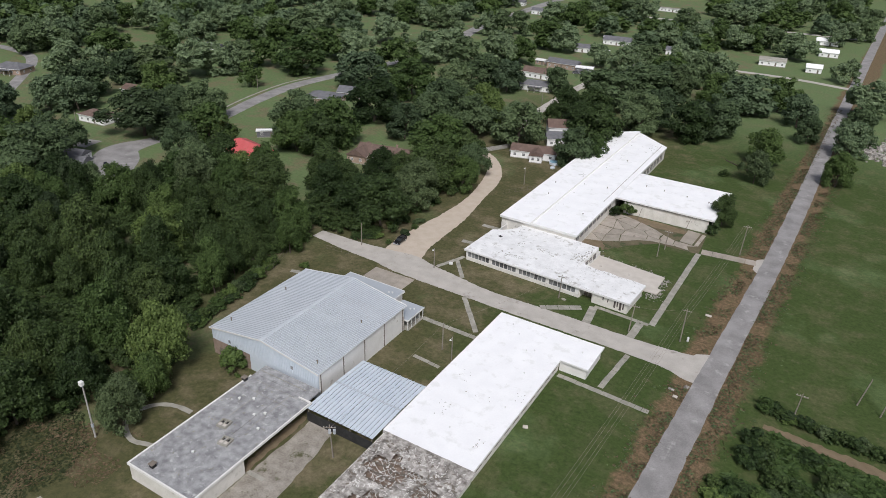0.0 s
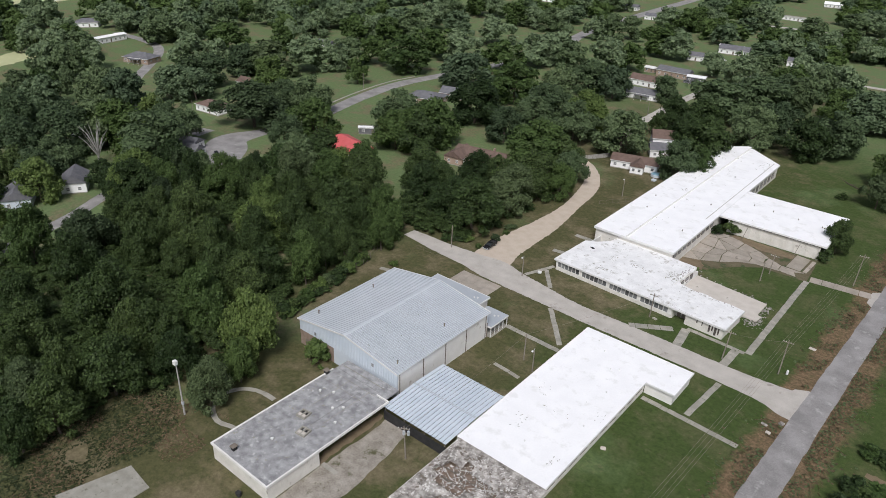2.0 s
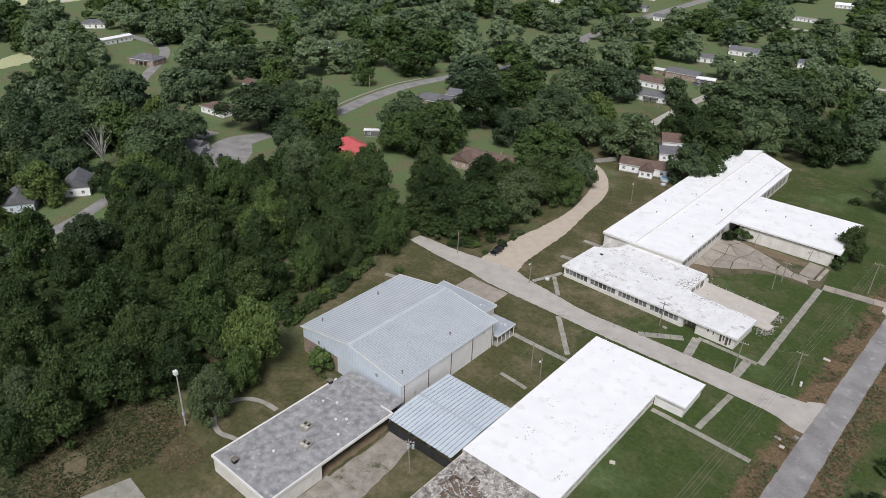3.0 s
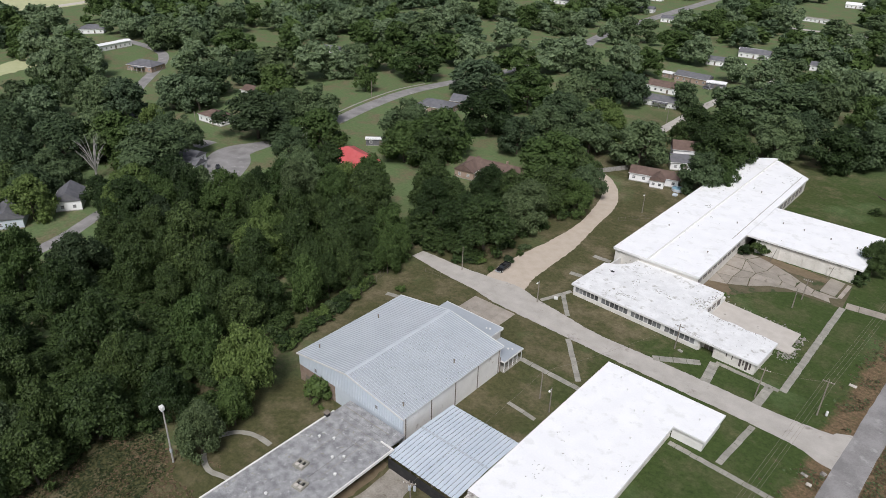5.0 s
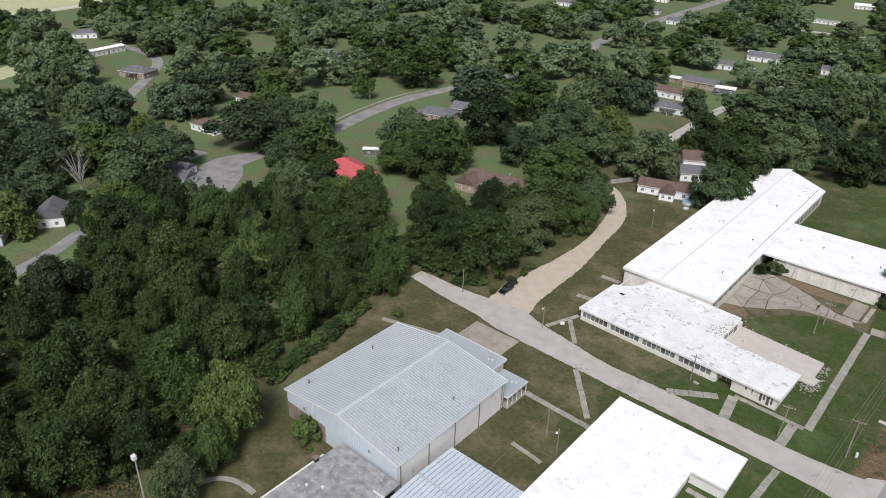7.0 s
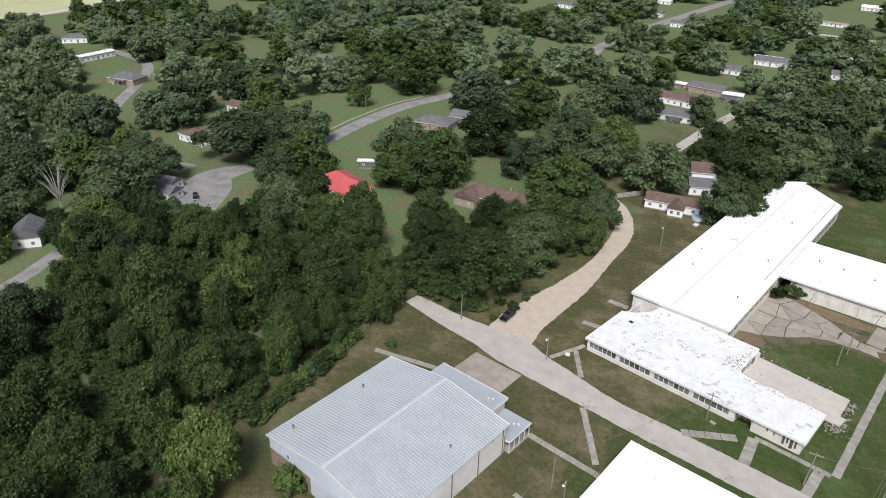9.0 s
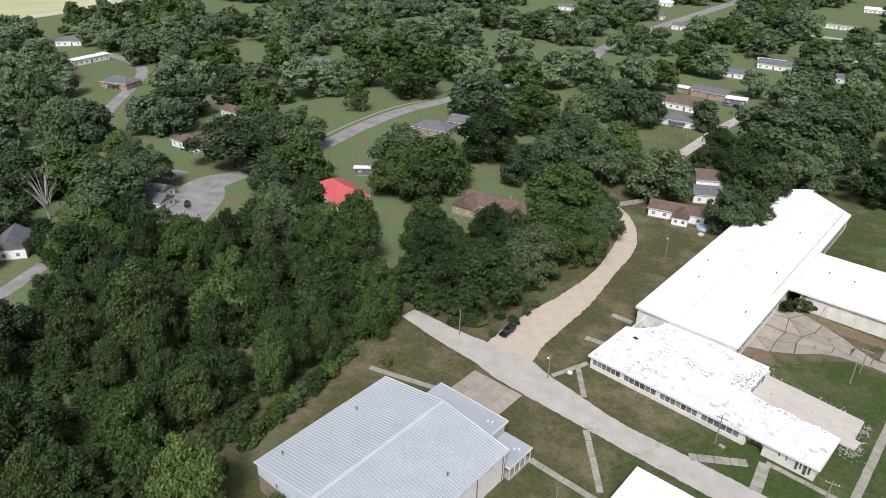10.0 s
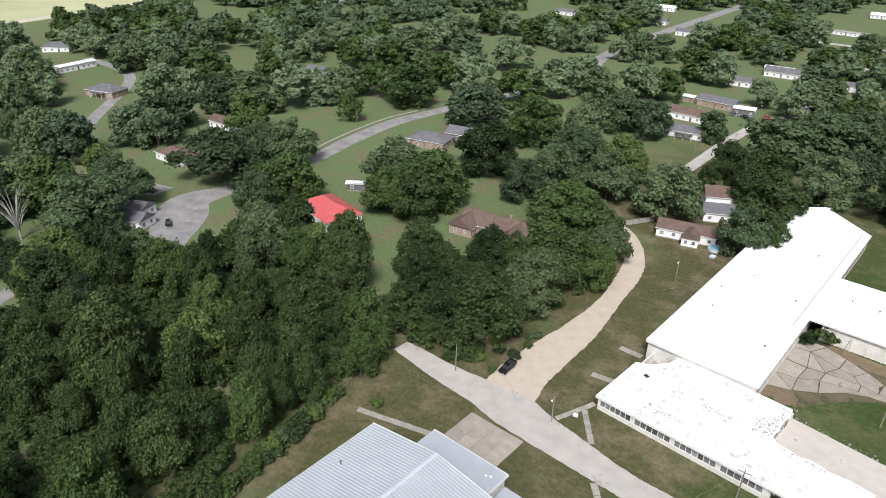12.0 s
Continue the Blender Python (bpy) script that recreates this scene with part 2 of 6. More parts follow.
def ground_material():
    """Lawn with dry, worn and lush places, and a dry weedy band along the road."""
    m = bpy.data.materials.new("lawn_and_weeds")
    m.use_nodes = True
    n, l = m.node_tree.nodes, m.node_tree.links
    bsdf, geo = n["Principled BSDF"], n.new("ShaderNodeNewGeometry")

    def noise_at(scale, detail=6, rough=0.6):
        t = n.new("ShaderNodeTexNoise")
        t.inputs["Scale"].default_value, t.inputs["Detail"].default_value, t.inputs["Roughness"].default_value = scale, detail, rough
        l.new(geo.outputs["Position"], t.inputs["Vector"])
        return t.outputs[0]

    def span(value, a, b):
        r = n.new("ShaderNodeMapRange")
        r.inputs[1].default_value, r.inputs[2].default_value = a, b
        l.new(value, r.inputs[0])
        return r.outputs[0]

    def math_node(op, a, b):
        k = n.new("ShaderNodeMath")
        k.operation = op
        for i, v in enumerate((a, b)):
            if isinstance(v, (int, float)):
                k.inputs[i].default_value = v
            else:
                l.new(v, k.inputs[i])
        return k.outputs[0]

    def blend(fac, a, b):
        x = n.new("ShaderNodeMix")
        x.data_type = "RGBA"
        l.new(fac, x.inputs[0])
        for i, v in ((6, a), (7, b)):
            if isinstance(v, tuple):
                x.inputs[i].default_value = (*v, 1)
            else:
                l.new(v, x.inputs[i])
        return x.outputs[2]

    sep = n.new("ShaderNodeSeparateXYZ")
    l.new(geo.outputs["Position"], sep.inputs[0])
    x, y = sep.outputs[0], sep.outputs[1]
    fine = noise_at(0.9, 9, 0.78)
    lush = blend(span(fine, 0.3, 0.7), (0.03, 0.05, 0.015), (0.075, 0.105, 0.032))
    pale = blend(span(fine, 0.3, 0.7), (0.075, 0.118, 0.05), (0.16, 0.21, 0.092))
    olive = blend(span(fine, 0.3, 0.7), (0.045, 0.05, 0.022), (0.115, 0.11, 0.05))
    # well-watered grass towards the road and in the field, olive lawn round the school, greener again in the town
    mow = math_node("ADD", x, math_node("MULTIPLY", math_node("SUBTRACT", noise_at(0.05, 4), 0.5), 40.0))
    col = blend(span(mow, -80.0, -58.0), olive, lush)
    col = blend(math_node("MAXIMUM", span(y, 300.0, 380.0), span(x, -130.0, -170.0)), col, pale)
    col = blend(span(noise_at(0.035, 4), 0.56, 0.76), col, pale)
    dry = blend(span(fine, 0.35, 0.65), (0.12, 0.1, 0.06), (0.21, 0.175, 0.11))
    col = blend(math_node("MULTIPLY", span(noise_at(0.09, 9, 0.7), 0.48, 0.62), math_node("ADD", 0.3, math_node("MULTIPLY", span(mow, -50.0, -72.0), 0.55))), col, dry)
    col = blend(math_node("MULTIPLY", span(noise_at(0.3, 8, 0.75), 0.56, 0.7), 0.45), col, dry)
    # dry weeds in the two verges of the road, which drifts a little to the east as it goes north
    axis = math_node("SUBTRACT", x, math_node("ADD", math_node("MULTIPLY", y, 0.033), -20.8))
    off = math_node("ABSOLUTE", axis, 0)
    wob = math_node("MULTIPLY", math_node("SUBTRACT", noise_at(0.12, 6, 0.7), 0.5), 9.0)
    band = span(math_node("ADD", off, wob), 9.6, 6.2)
    weedy = span(math_node("MULTIPLY", band, noise_at(0.5, 9, 0.8)), 0.24, 0.5)
    col = blend(weedy, col, blend(span(noise_at(1.1, 8, 0.8), 0.38, 0.62), (0.08, 0.062, 0.034), (0.22, 0.15, 0.092)))
    l.new(col, bsdf.inputs["Base Color"])
    bsdf.inputs["Roughness"].default_value = 0.95
    bsdf.inputs["Specular IOR Level"].default_value = 0.1
    b = n.new("ShaderNodeBump")
    b.inputs["Strength"].default_value, b.inputs["Distance"].default_value = 0.6, 0.15
    l.new(fine, b.inputs["Height"])
    l.new(b.outputs[0], bsdf.inputs["Normal"])
    return m


M["ground"] = ground_material()


# ---- builders ----
def mesh_of(name, bm):
    me = bpy.data.meshes.new(name)
    bm.normal_update()
    bm.to_mesh(me)
    bm.free()
    return me


def part(name, bm, mat, parent=None, label="", smooth=False):
    """One mesh object under a thing or a part; bm may be a bmesh or a mesh."""
    me = mesh_of(name, bm) if isinstance(bm, bmesh.types.BMesh) else bm
    if not me.materials:
        me.materials.append(M[mat] if isinstance(mat, str) else mat)
    if smooth:
        me.shade_smooth()
    ob = new(name, me)
    ob.parent = parent
    if label:
        ob["label"] = label
    return ob


def thing(name, m, label, category, group="", kind=""):
    ob = new(name)
    ob.empty_display_size = 0.5
    ob.matrix_world = m
    return tagged(ob, label, category, group, kind)


def setting(name, bm, mat, label, category="ground"):
    return tagged(part(name, bm, mat), label, category, kind="structure")


def box(x0, x1, y0, y1, z0, z1, bm=None, bevel=0.0):
    bm = bm or bmesh.new()
    v = [bm.verts.new((x, y, z)) for z in (z0, z1) for x, y in ((x0, y0), (x1, y0), (x1, y1), (x0, y1))]
    for f in ((3, 2, 1, 0), (4, 5, 6, 7), (0, 1, 5, 4), (1, 2, 6, 5), (2, 3, 7, 6), (3, 0, 4, 7)):
        bm.faces.new([v[i] for i in f])
    if bevel:
        bmesh.ops.bevel(bm, geom=bm.edges[:], offset=bevel, segments=1, affect="EDGES")
    return bm


def prism(points, z0, z1, bm=None):
    """An upright block over a polygon of the plan (counter-clockwise)."""
    bm = bm or bmesh.new()
    low = [bm.verts.new((x, y, z0)) for x, y in points]
    top = [bm.verts.new((x, y, z1)) for x, y in points]
    n = len(points)
    bm.faces.new(top), bm.faces.new(low[::-1])
    for i in range(n):
        bm.faces.new((low[i], low[(i + 1) % n], top[(i + 1) % n], top[i]))
    return bm


def rod(a, b, r0, r1, bm=None, sides=8):
    """A tapered round bar from a to b."""
    bm = bm or bmesh.new()
    a, b = Vector(a), Vector(b)
    q = (b - a).to_track_quat("Z", "Y")
    rings = [[bm.verts.new(c + q @ Vector((math.cos(k) * r, math.sin(k) * r, 0))) for k in np.arange(sides) * 2 * math.pi / sides] for c, r in ((a, r0), (b, r1))]
    for i in range(sides):
        j = (i + 1) % sides
        bm.faces.new((rings[0][i], rings[0][j], rings[1][j], rings[1][i]))
    bm.faces.new(rings[1]), bm.faces.new(rings[0][::-1])
    return bm


def glide(rows, step=2.0):
    """Points along a smooth line through rows of numbers."""
    p = np.array(rows, float)
    p = np.vstack([2 * p[0] - p[1], p, 2 * p[-1] - p[-2]])
    out = []
    for i in range(1, len(p) - 2):
        k = max(2, int(np.linalg.norm(p[i + 1, :2] - p[i, :2]) / step))
        for u in np.arange(k) / k:
            out.append(0.5 * (2 * p[i] + (p[i + 1] - p[i - 1]) * u + (2 * p[i - 1] - 5 * p[i] + 4 * p[i + 1] - p[i + 2]) * u**2 + (3 * p[i] - p[i - 1] - 3 * p[i + 1] + p[i + 2]) * u**3))
    return np.array(out + [p[-2]])


def ribbon(rows, z, ragged=0.0, thick=0.12, step=2.0, seed=0):
    """A road or path: rows of x, y, width; ragged: how far its edges stray."""
    rng = np.random.default_rng(seed)
    line = glide(rows, step)
    way = np.gradient(line[:, :2], axis=0)
    way /= np.linalg.norm(way, axis=1, keepdims=True)
    side = np.stack([-way[:, 1], way[:, 0]], 1)
    bm, last = bmesh.new(), None
    for (x, y, w), (sx, sy) in zip(line, side):
        a, b = (w / 2 + rng.uniform(-1, 1, 2) * ragged)
        row = [bm.verts.new(q) for q in ((x + sx * a, y + sy * a, z - thick), (x + sx * a, y + sy * a, z), (x, y, z + 0.01), (x - sx * b, y - sy * b, z), (x - sx * b, y - sy * b, z - thick))]
        if last:
            for i in range(4):
                bm.faces.new((last[i], last[i + 1], row[i + 1], row[i]))
        last = row
    return bm


# ---- ground, roads, paths ----
bm = bmesh.new()
bmesh.ops.create_grid(bm, x_segments=40, y_segments=40, size=2400)
bmesh.ops.translate(bm, verts=bm.verts, vec=(-250, 700, 0))
setting("ground", bm, "ground", "mown green lawn with dry and worn patches reaching the horizon")

ROAD = ((-18.9, 60, 6.2), (-17.6, 106, 6.1), (-15.4, 160, 5.6), (-13.2, 210, 5.4), (-11.6, 270, 5.6), (-9.3, 402, 5.5), (-4.8, 602, 5.5), (4, 950, 5.5))
setting("road", ribbon(ROAD, 0.095, 0.12, seed=1), "asphalt", "worn grey asphalt road with broken edges", "road")
setting("road_1", ribbon(((-16.4, 149.8, 15.6), (-18, 149.8, 13.4), (-21, 149.2, 11.2), (-24.5, 149.5, 8.7), (-34, 149.6, 7.1), (-60, 149.8, 7.0), (-76, 149.9, 6.6), (-88, 151, 8.2), (-97, 151.9, 9.6), (-104, 153, 11), (-112, 153.2, 8.5), (-122, 153, 6.8), (-137, 153.8, 4.6)), 0.07, 0.12, step=0.8, seed=2), "gravel", "pale gravel drive running between the school buildings", "road")
setting("road_2", ribbon(((-107, 154.5, 13), (-108.8, 164, 11.5), (-108.8, 175, 10.4), (-108.6, 190, 8.2), (-110, 206, 5.6), (-113.2, 224, 6.4), (-117.8, 236, 5.4), (-124, 245, 4.4), (-133, 252, 4)), 0.05, 0.2, step=0.8, seed=3), "dirt", "tan dirt road curving away beside the grove", "road")

# ---- foliage ----
def crown_mesh(name, rng, lobes, leaves, size, top=13.0, low=0.7, r=6.0):
    """A crown of many small leaf sprays round uneven, loose-edged boughs of foliage, with gaps between them and a lopsided outline."""
    k = np.arange(lobes)
    lr = rng.uniform(0.16, 0.36, lobes) * r
    t = rng.permutation((k + 0.5) / lobes) ** 0.85
    wide = r * np.sqrt(np.clip(1 - ((t - 0.38) / 0.66) ** 2, 0.05, 1))
    a = k * 2.4 + rng.uniform(-0.7, 0.7, lobes)
    lean = 1 + 0.16 * np.sin(2 * a + rng.uniform(0, 6)) + 0.12 * np.sin(3 * a + rng.uniform(0, 6))
    out = np.clip(wide - lr * 0.7, 0, None) * rng.uniform(0.68, 1.12, lobes) * lean
    c = np.stack([np.cos(a) * out, np.sin(a) * out, low + lr * 0.6 + t * (top - low - lr * 1.4) + rng.normal(0, 0.5, lobes)], 1)
    c[0], lr[0] = (0, 0, low + (top - low) * 0.48), 0.5 * r
    u = c - np.array([0, 0, low + (top - low) * 0.4])
    u /= np.linalg.norm(u, axis=1, keepdims=True) + 1e-6
    pick = rng.choice(lobes, leaves, p=lr**2 / (lr**2).sum())
    d = rng.normal(size=(leaves, 3)) + u[pick] * 0.6
    d[:, 2] += 0.25
    d /= np.linalg.norm(d, axis=1, keepdims=True)
    p = c[pick] + d * (lr[pick] * np.clip(rng.normal(0.92, 0.26, leaves), 0.3, 1.7))[:, None] * (1.0, 1.0, 0.85)
    p[:, 2] = np.maximum(p[:, 2], 0.25)
    nrm = d + rng.normal(size=(leaves, 3)) * 0.6
    nrm[:, 2] += 0.35
    nrm /= np.linalg.norm(nrm, axis=1, keepdims=True)
    v = np.cross(nrm, rng.normal(size=(leaves, 3)))
    v /= np.linalg.norm(v, axis=1, keepdims=True)
    b = np.cross(nrm, v)
    s = (size * rng.uniform(0.55, 1.35, leaves))[:, None]
    tri = np.stack([p - v * s * 0.7 - b * s * 0.4, p + v * s * 0.75 - b * s * 0.25, p + b * s * 0.75], 1)
    me = bpy.data.meshes.new(name)
    me.from_pydata(tri.reshape(-1, 3).tolist(), [], np.arange(leaves * 3).reshape(-1, 3).tolist())
    return me


def trunk_mesh(rng, r, h):
    bm = bmesh.new()
    fork = h * rng.uniform(0.25, 0.35)
    lean = rng.normal(size=2) * 0.3
    rod((0, 0, -0.3), (lean[0], lean[1], fork), 0.035 * r + 0.12, 0.028 * r + 0.08, bm, 7)
    for k in range(6):
        a = k * 1.05 + rng.uniform(-0.3, 0.3)
        end = (math.cos(a) * r * rng.uniform(0.4, 0.65), math.sin(a) * r * rng.uniform(0.4, 0.65), h * rng.uniform(0.55, 0.8))
        rod((lean[0], lean[1], fork * rng.uniform(0.75, 1)), end, 0.018 * r + 0.05, 0.03, bm, 5)
    return mesh_of("trunk", bm)


def tree_kind(seed, leaves, size, leaf, lobes=44, low=0.7):
    """The crown and trunk of a tree of radius 6 m and height 13 m."""
    rng = np.random.default_rng(seed)
    crown, trunk = crown_mesh("crown", rng, lobes, leaves, size, low=low), trunk_mesh(rng, 6.0, 13.0)
    crown.materials.append(M[leaf]), trunk.materials.append(M["bark"])
    return crown, trunk


KINDS = ("leaf", "leaf", "leaf", "leaf_light", "leaf_grey")
NEAR = [tree_kind(11 + i, 12500, 0.4, k, 40) for i, k in enumerate(KINDS)]
# middle and far trees mostly wear the leaves paled for haze
MIDDLE = [tree_kind(21 + i, 8500, 0.5, k, 36) for i, k in enumerate(("leaf_half_hazed", "leaf_half_hazed", "leaf", "leaf_light", "leaf_grey"))]
FAR = [tree_kind(41 + i, 4500, 0.68, k, 32) for i, k in enumerate(("leaf_hazed", "leaf_half_hazed", "leaf_hazed", "leaf_light", "leaf_grey"))]
SHRUB = [tree_kind(31 + i, 1100, 1.2, k, 22, 0.2) for i, k in enumerate(KINDS)]
turns = random.Random(5)
planted, far_crowns = [], []


def tree(x, y, r, h, kind=None, label="full green broadleaf tree with a rounded crown", group="trees"):
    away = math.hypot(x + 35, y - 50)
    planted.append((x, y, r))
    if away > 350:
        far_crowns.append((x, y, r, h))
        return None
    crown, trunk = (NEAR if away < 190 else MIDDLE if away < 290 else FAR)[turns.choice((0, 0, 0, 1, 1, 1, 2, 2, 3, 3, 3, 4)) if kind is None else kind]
    t = thing("tree", Matrix.LocRotScale((x, y, 0), Euler((0, 0, turns.uniform(0, 6.28))), (r / 6 * turns.uniform(0.93, 1.07), r / 6, h / 13)), label, "tree", group)
    part("trunk", trunk, "bark", t), part("crown", crown, "leaf", t)
    return t


def shrub(x, y, r, h, kind=None, label="low leafy green shrub", group="shrubs"):
    crown, trunk = SHRUB[turns.choice((0, 1, 2, 3, 4)) if kind is None else kind]
    t = thing("shrub", Matrix.LocRotScale((x, y, 0), Euler((0, 0, turns.uniform(0, 6.28))), (r / 6, r / 6, h / 13)), label, "shrub", group)
    part("stem", trunk, "bark", t), part("crown", crown, "leaf", t)
    return t


def grove(group, *rows):
    """Single trees: x, y, radius and height; a very wide crown is a clump of three trees."""
    for x, y, r, h in rows:
        if "wood" in group:
            r, h = r * turns.uniform(0.8, 0.94), h * turns.uniform(0.92, 1.18)
        if r < 13.2:
            pale = (-145 < x < -130 and 222 < y < 236) or (-195 < x < -178 and 215 < y < 232) or (-124 < x < -116 and 78 < y < 86)
            tree(x, y, r, h, 3 if pale else None, group=group)
            continue
        for k in range(3):
            a = k * 2.1 + turns.uniform(-0.4, 0.4)
            tree(x + math.cos(a) * r * 0.48, y + math.sin(a) * r * 0.48, r * turns.uniform(0.54, 0.66), h * turns.uniform(0.82, 1.0), group=group)


grove("trees of the far western streets", (-543, 257, 10.8, 19), (-477, 244, 9.7, 18.3), (-520, 215, 9.8, 18.4), (-554, 279, 10.1, 18.7), (-543, 298, 10.2, 18.9), (-434, 250, 13.8, 19), (-525, 311, 13, 19), (-464, 282, 10.1, 18.8), (-520, 326, 9.9, 18.5), (-446, 301, 11.6, 19), (-459, 331, 8.5, 16.8), (-434, 334, 15.1, 19), (-427, 357, 9.3, 17.7), (-396, 363, 14.2, 19), (-354, 337, 10.2, 18.9), (-383, 330, 9.1, 17.6), (-376, 305, 7.3, 15.4))
grove("trees round the open lawns", (-427, 186, 14.5, 19), (-395, 182, 7.7, 15.8), (-390, 164, 9.9, 18.5), (-359, 150, 4.3, 11.7), (-379, 260, 12.4, 19), (-354, 233, 7.3, 15.4), (-366, 222, 10.7, 19), (-403, 249, 6.9, 14.9), (-329, 232, 8.6, 17), (-313, 189, 14.3, 19), (-322, 206, 8.6, 16.9), (-320, 243, 12.5, 19), (-294, 223, 8.4, 16.8), (-356, 280, 8.7, 17), (-314, 264, 11.2, 19), (-306, 276, 9.1, 17.5), (-307, 291, 8.2, 16.4), (-300, 303, 8.9, 17.3), (-277, 266, 5.3, 12.9))
grove("trees of the northern street", (-429, 421, 15.2, 19), (-345, 354, 15.5, 19), (-337, 375, 12, 19), (-275, 304, 12.5, 19), (-287, 343, 13.1, 19), (-352, 411, 11.4, 19), (-272, 349, 11.1, 19), (-361, 447, 13.8, 19), (-356, 487, 17, 19), (-287, 405, 11.8, 19), (-313, 479, 18, 19), (-286, 479, 13.6, 19), (-237, 343, 11.5, 19), (-233, 372, 11.5, 19), (-227, 386, 11.7, 19), (-209, 372, 10.5, 19))
grove("trees round the turning circle", (-320, 154, 13.3, 19), (-288, 155, 5.4, 13.1), (-274, 153, 6, 13.8), (-277, 128, 10.3, 19), (-247, 132, 12.2, 19), (-257, 152, 6.9, 14.9), (-255, 183, 12.4, 19), (-262, 198, 6.2, 14), (-265, 209, 6.8, 14.8), (-251, 212, 8.9, 17.3), (-223, 189, 9.4, 17.9), (-223, 175, 6.8, 14.7), (-227, 126, 5.7, 13.4), (-222, 129, 4.9, 12.4), (-215, 131, 4.8, 12.4))
grove("trees round the red-roofed house", (-197, 160, 8, 16.2), (-194, 168, 7.5, 15.6), (-181, 177, 5.8, 13.5), (-178, 163, 6.4, 14.3), (-169, 164, 7.1, 15.1), (-196, 151, 6.5, 14.4), (-204, 221, 10.2, 18.9), (-187, 222, 10.8, 19), (-192, 206, 8, 16.2), (-181, 209, 7.9, 16.1), (-159, 185, 6.6, 14.5), (-191, 257, 12, 19), (-230, 300, 12, 19), (-166, 245, 7.6, 15.8))
grove("trees of the northern gardens", (-138, 228, 12.7, 19), (-128, 230, 7, 15), (-121, 223, 5.7, 13.4), (-123, 267, 10.7, 19), (-145, 266, 9.1, 17.5), (-149, 285, 9.6, 18.2), (-167, 281, 9.9, 18.6), (-197, 298, 11.7, 19), (-165, 264, 8.4, 16.7), (-182, 311, 8.8, 17.2), (-180, 341, 9.4, 17.9), (-166, 342, 8.7, 17), (-194, 403, 16.6, 19), (-245, 479, 13.3, 19), (-143, 356, 6.1, 13.9), (-122, 317, 6.6, 14.5), (-123, 303, 3.2, 10.4))
grove("trees of the northern lane", (-315, 564, 18, 19), (-303, 606, 16.3, 19), (-223, 554, 16.8, 19), (-231, 491, 8.9, 17.2), (-194, 460, 12, 19), (-180, 455, 10.4, 19), (-208, 577, 17, 19), (-181, 617, 17.4, 19), (-200, 618, 12.7, 19), (-147, 429, 7.1, 15.1), (-127, 420, 10.1, 18.7), (-116, 432, 9.6, 18.1), (-143, 522, 9.6, 18.2), (-128, 511, 9.9, 18.6), (-103, 456, 8.7, 17))
grove("trees behind the school", (-112, 346, 12.9, 19), (-101, 367, 13.1, 19), (-105, 309, 8.7, 17.1), (-94, 283, 9.7, 18.3), (-105, 291, 6.9, 14.9), (-94, 257, 7.3, 15.3), (-87, 262, 4.9, 12.4), (-86, 314, 10, 18.7), (-80, 327, 10.2, 18.9), (-88, 382, 9.6, 18.1), (-101, 376, 15.2, 19), (-95, 400, 15.2, 19), (-82, 424, 15.8, 19), (-62, 385, 14.2, 19), (-52, 380, 13, 19), (-64, 317, 8.6, 17), (-56, 329, 10.9, 19), (-38, 394, 8.2, 16.5), (-26, 371, 7.7, 15.8), (-19, 347, 5.2, 12.8))
grove("trees behind the school", (-31, 306, 7.1, 15.1), (-30, 282, 4.9, 12.4))
grove("trees beside the dirt road", (-143, 197, 5.9, 13.6), (-124, 190, 7.8, 16), (-124, 169, 8.5, 16.9), (-133, 169, 6.6, 14.5), (-124, 206, 8.3, 16.5), (-117, 209, 5.4, 13), (-149, 174, 6.1, 13.9), (-147, 181, 5.3, 13), (-136, 200, 5.5, 13.2))
grove("trees at the northern wood edge", (-219, 105, 6.4, 14.7), (-213, 115, 6.4, 14.7), (-207, 123, 5.7, 13.9), (-196, 128, 6.7, 15.2), (-189, 133, 5.6, 13.7), (-198, 142, 4.8, 12.7), (-188, 150, 7.4, 16), (-177, 156, 6.6, 15), (-166, 163, 7.3, 15.9), (-170, 135, 6, 14.2), (-171, 126, 5.8, 13.9), (-155, 141, 7.2, 15.8), (-141, 147, 6.6, 15), (-170, 143, 5, 12.9), (-191, 110, 4.5, 12.3), (-195, 103, 5.1, 13.1), (-203, 109, 4.7, 12.6), (-147, 144, 4.6, 12.4))
grove("trees of the wood beside the gym", (-179, 106, 6.7, 15.1), (-179, 98, 5.3, 13.3), (-166, 103, 4.8, 12.7), (-158, 112, 5.6, 13.7), (-157, 124, 5.8, 14), (-146, 121, 5.2, 13.2), (-144, 128, 5.3, 13.3), (-137, 126, 4.1, 11.8), (-175, 86, 5.5, 13.6), (-197, 91, 4.7, 12.5), (-188, 93, 5.4, 13.4), (-161, 98, 4.9, 12.8), (-142, 103, 5.4, 13.5), (-136, 111, 5.7, 13.8), (-148, 93, 5.1, 13), (-163, 89, 4.8, 12.6), (-135, 139, 4.3, 12.1), (-138, 120, 4, 11.7))
grove("trees of the eastern town", (-109, 553, 15.1, 19), (-133, 584, 11.7, 19), (-87, 550, 15.6, 19), (-74, 562, 16.5, 19), (-48, 534, 10.8, 19), (-21, 644, 13.4, 19), (-29, 609, 7.7, 15.8), (-11, 701, 9.5, 18.1), (-130, 518, 10.5, 19), (-114, 656, 19.5, 19), (-86, 691, 19.9, 19), (-63, 725, 15.3, 19), (-35, 764, 14.7, 19))
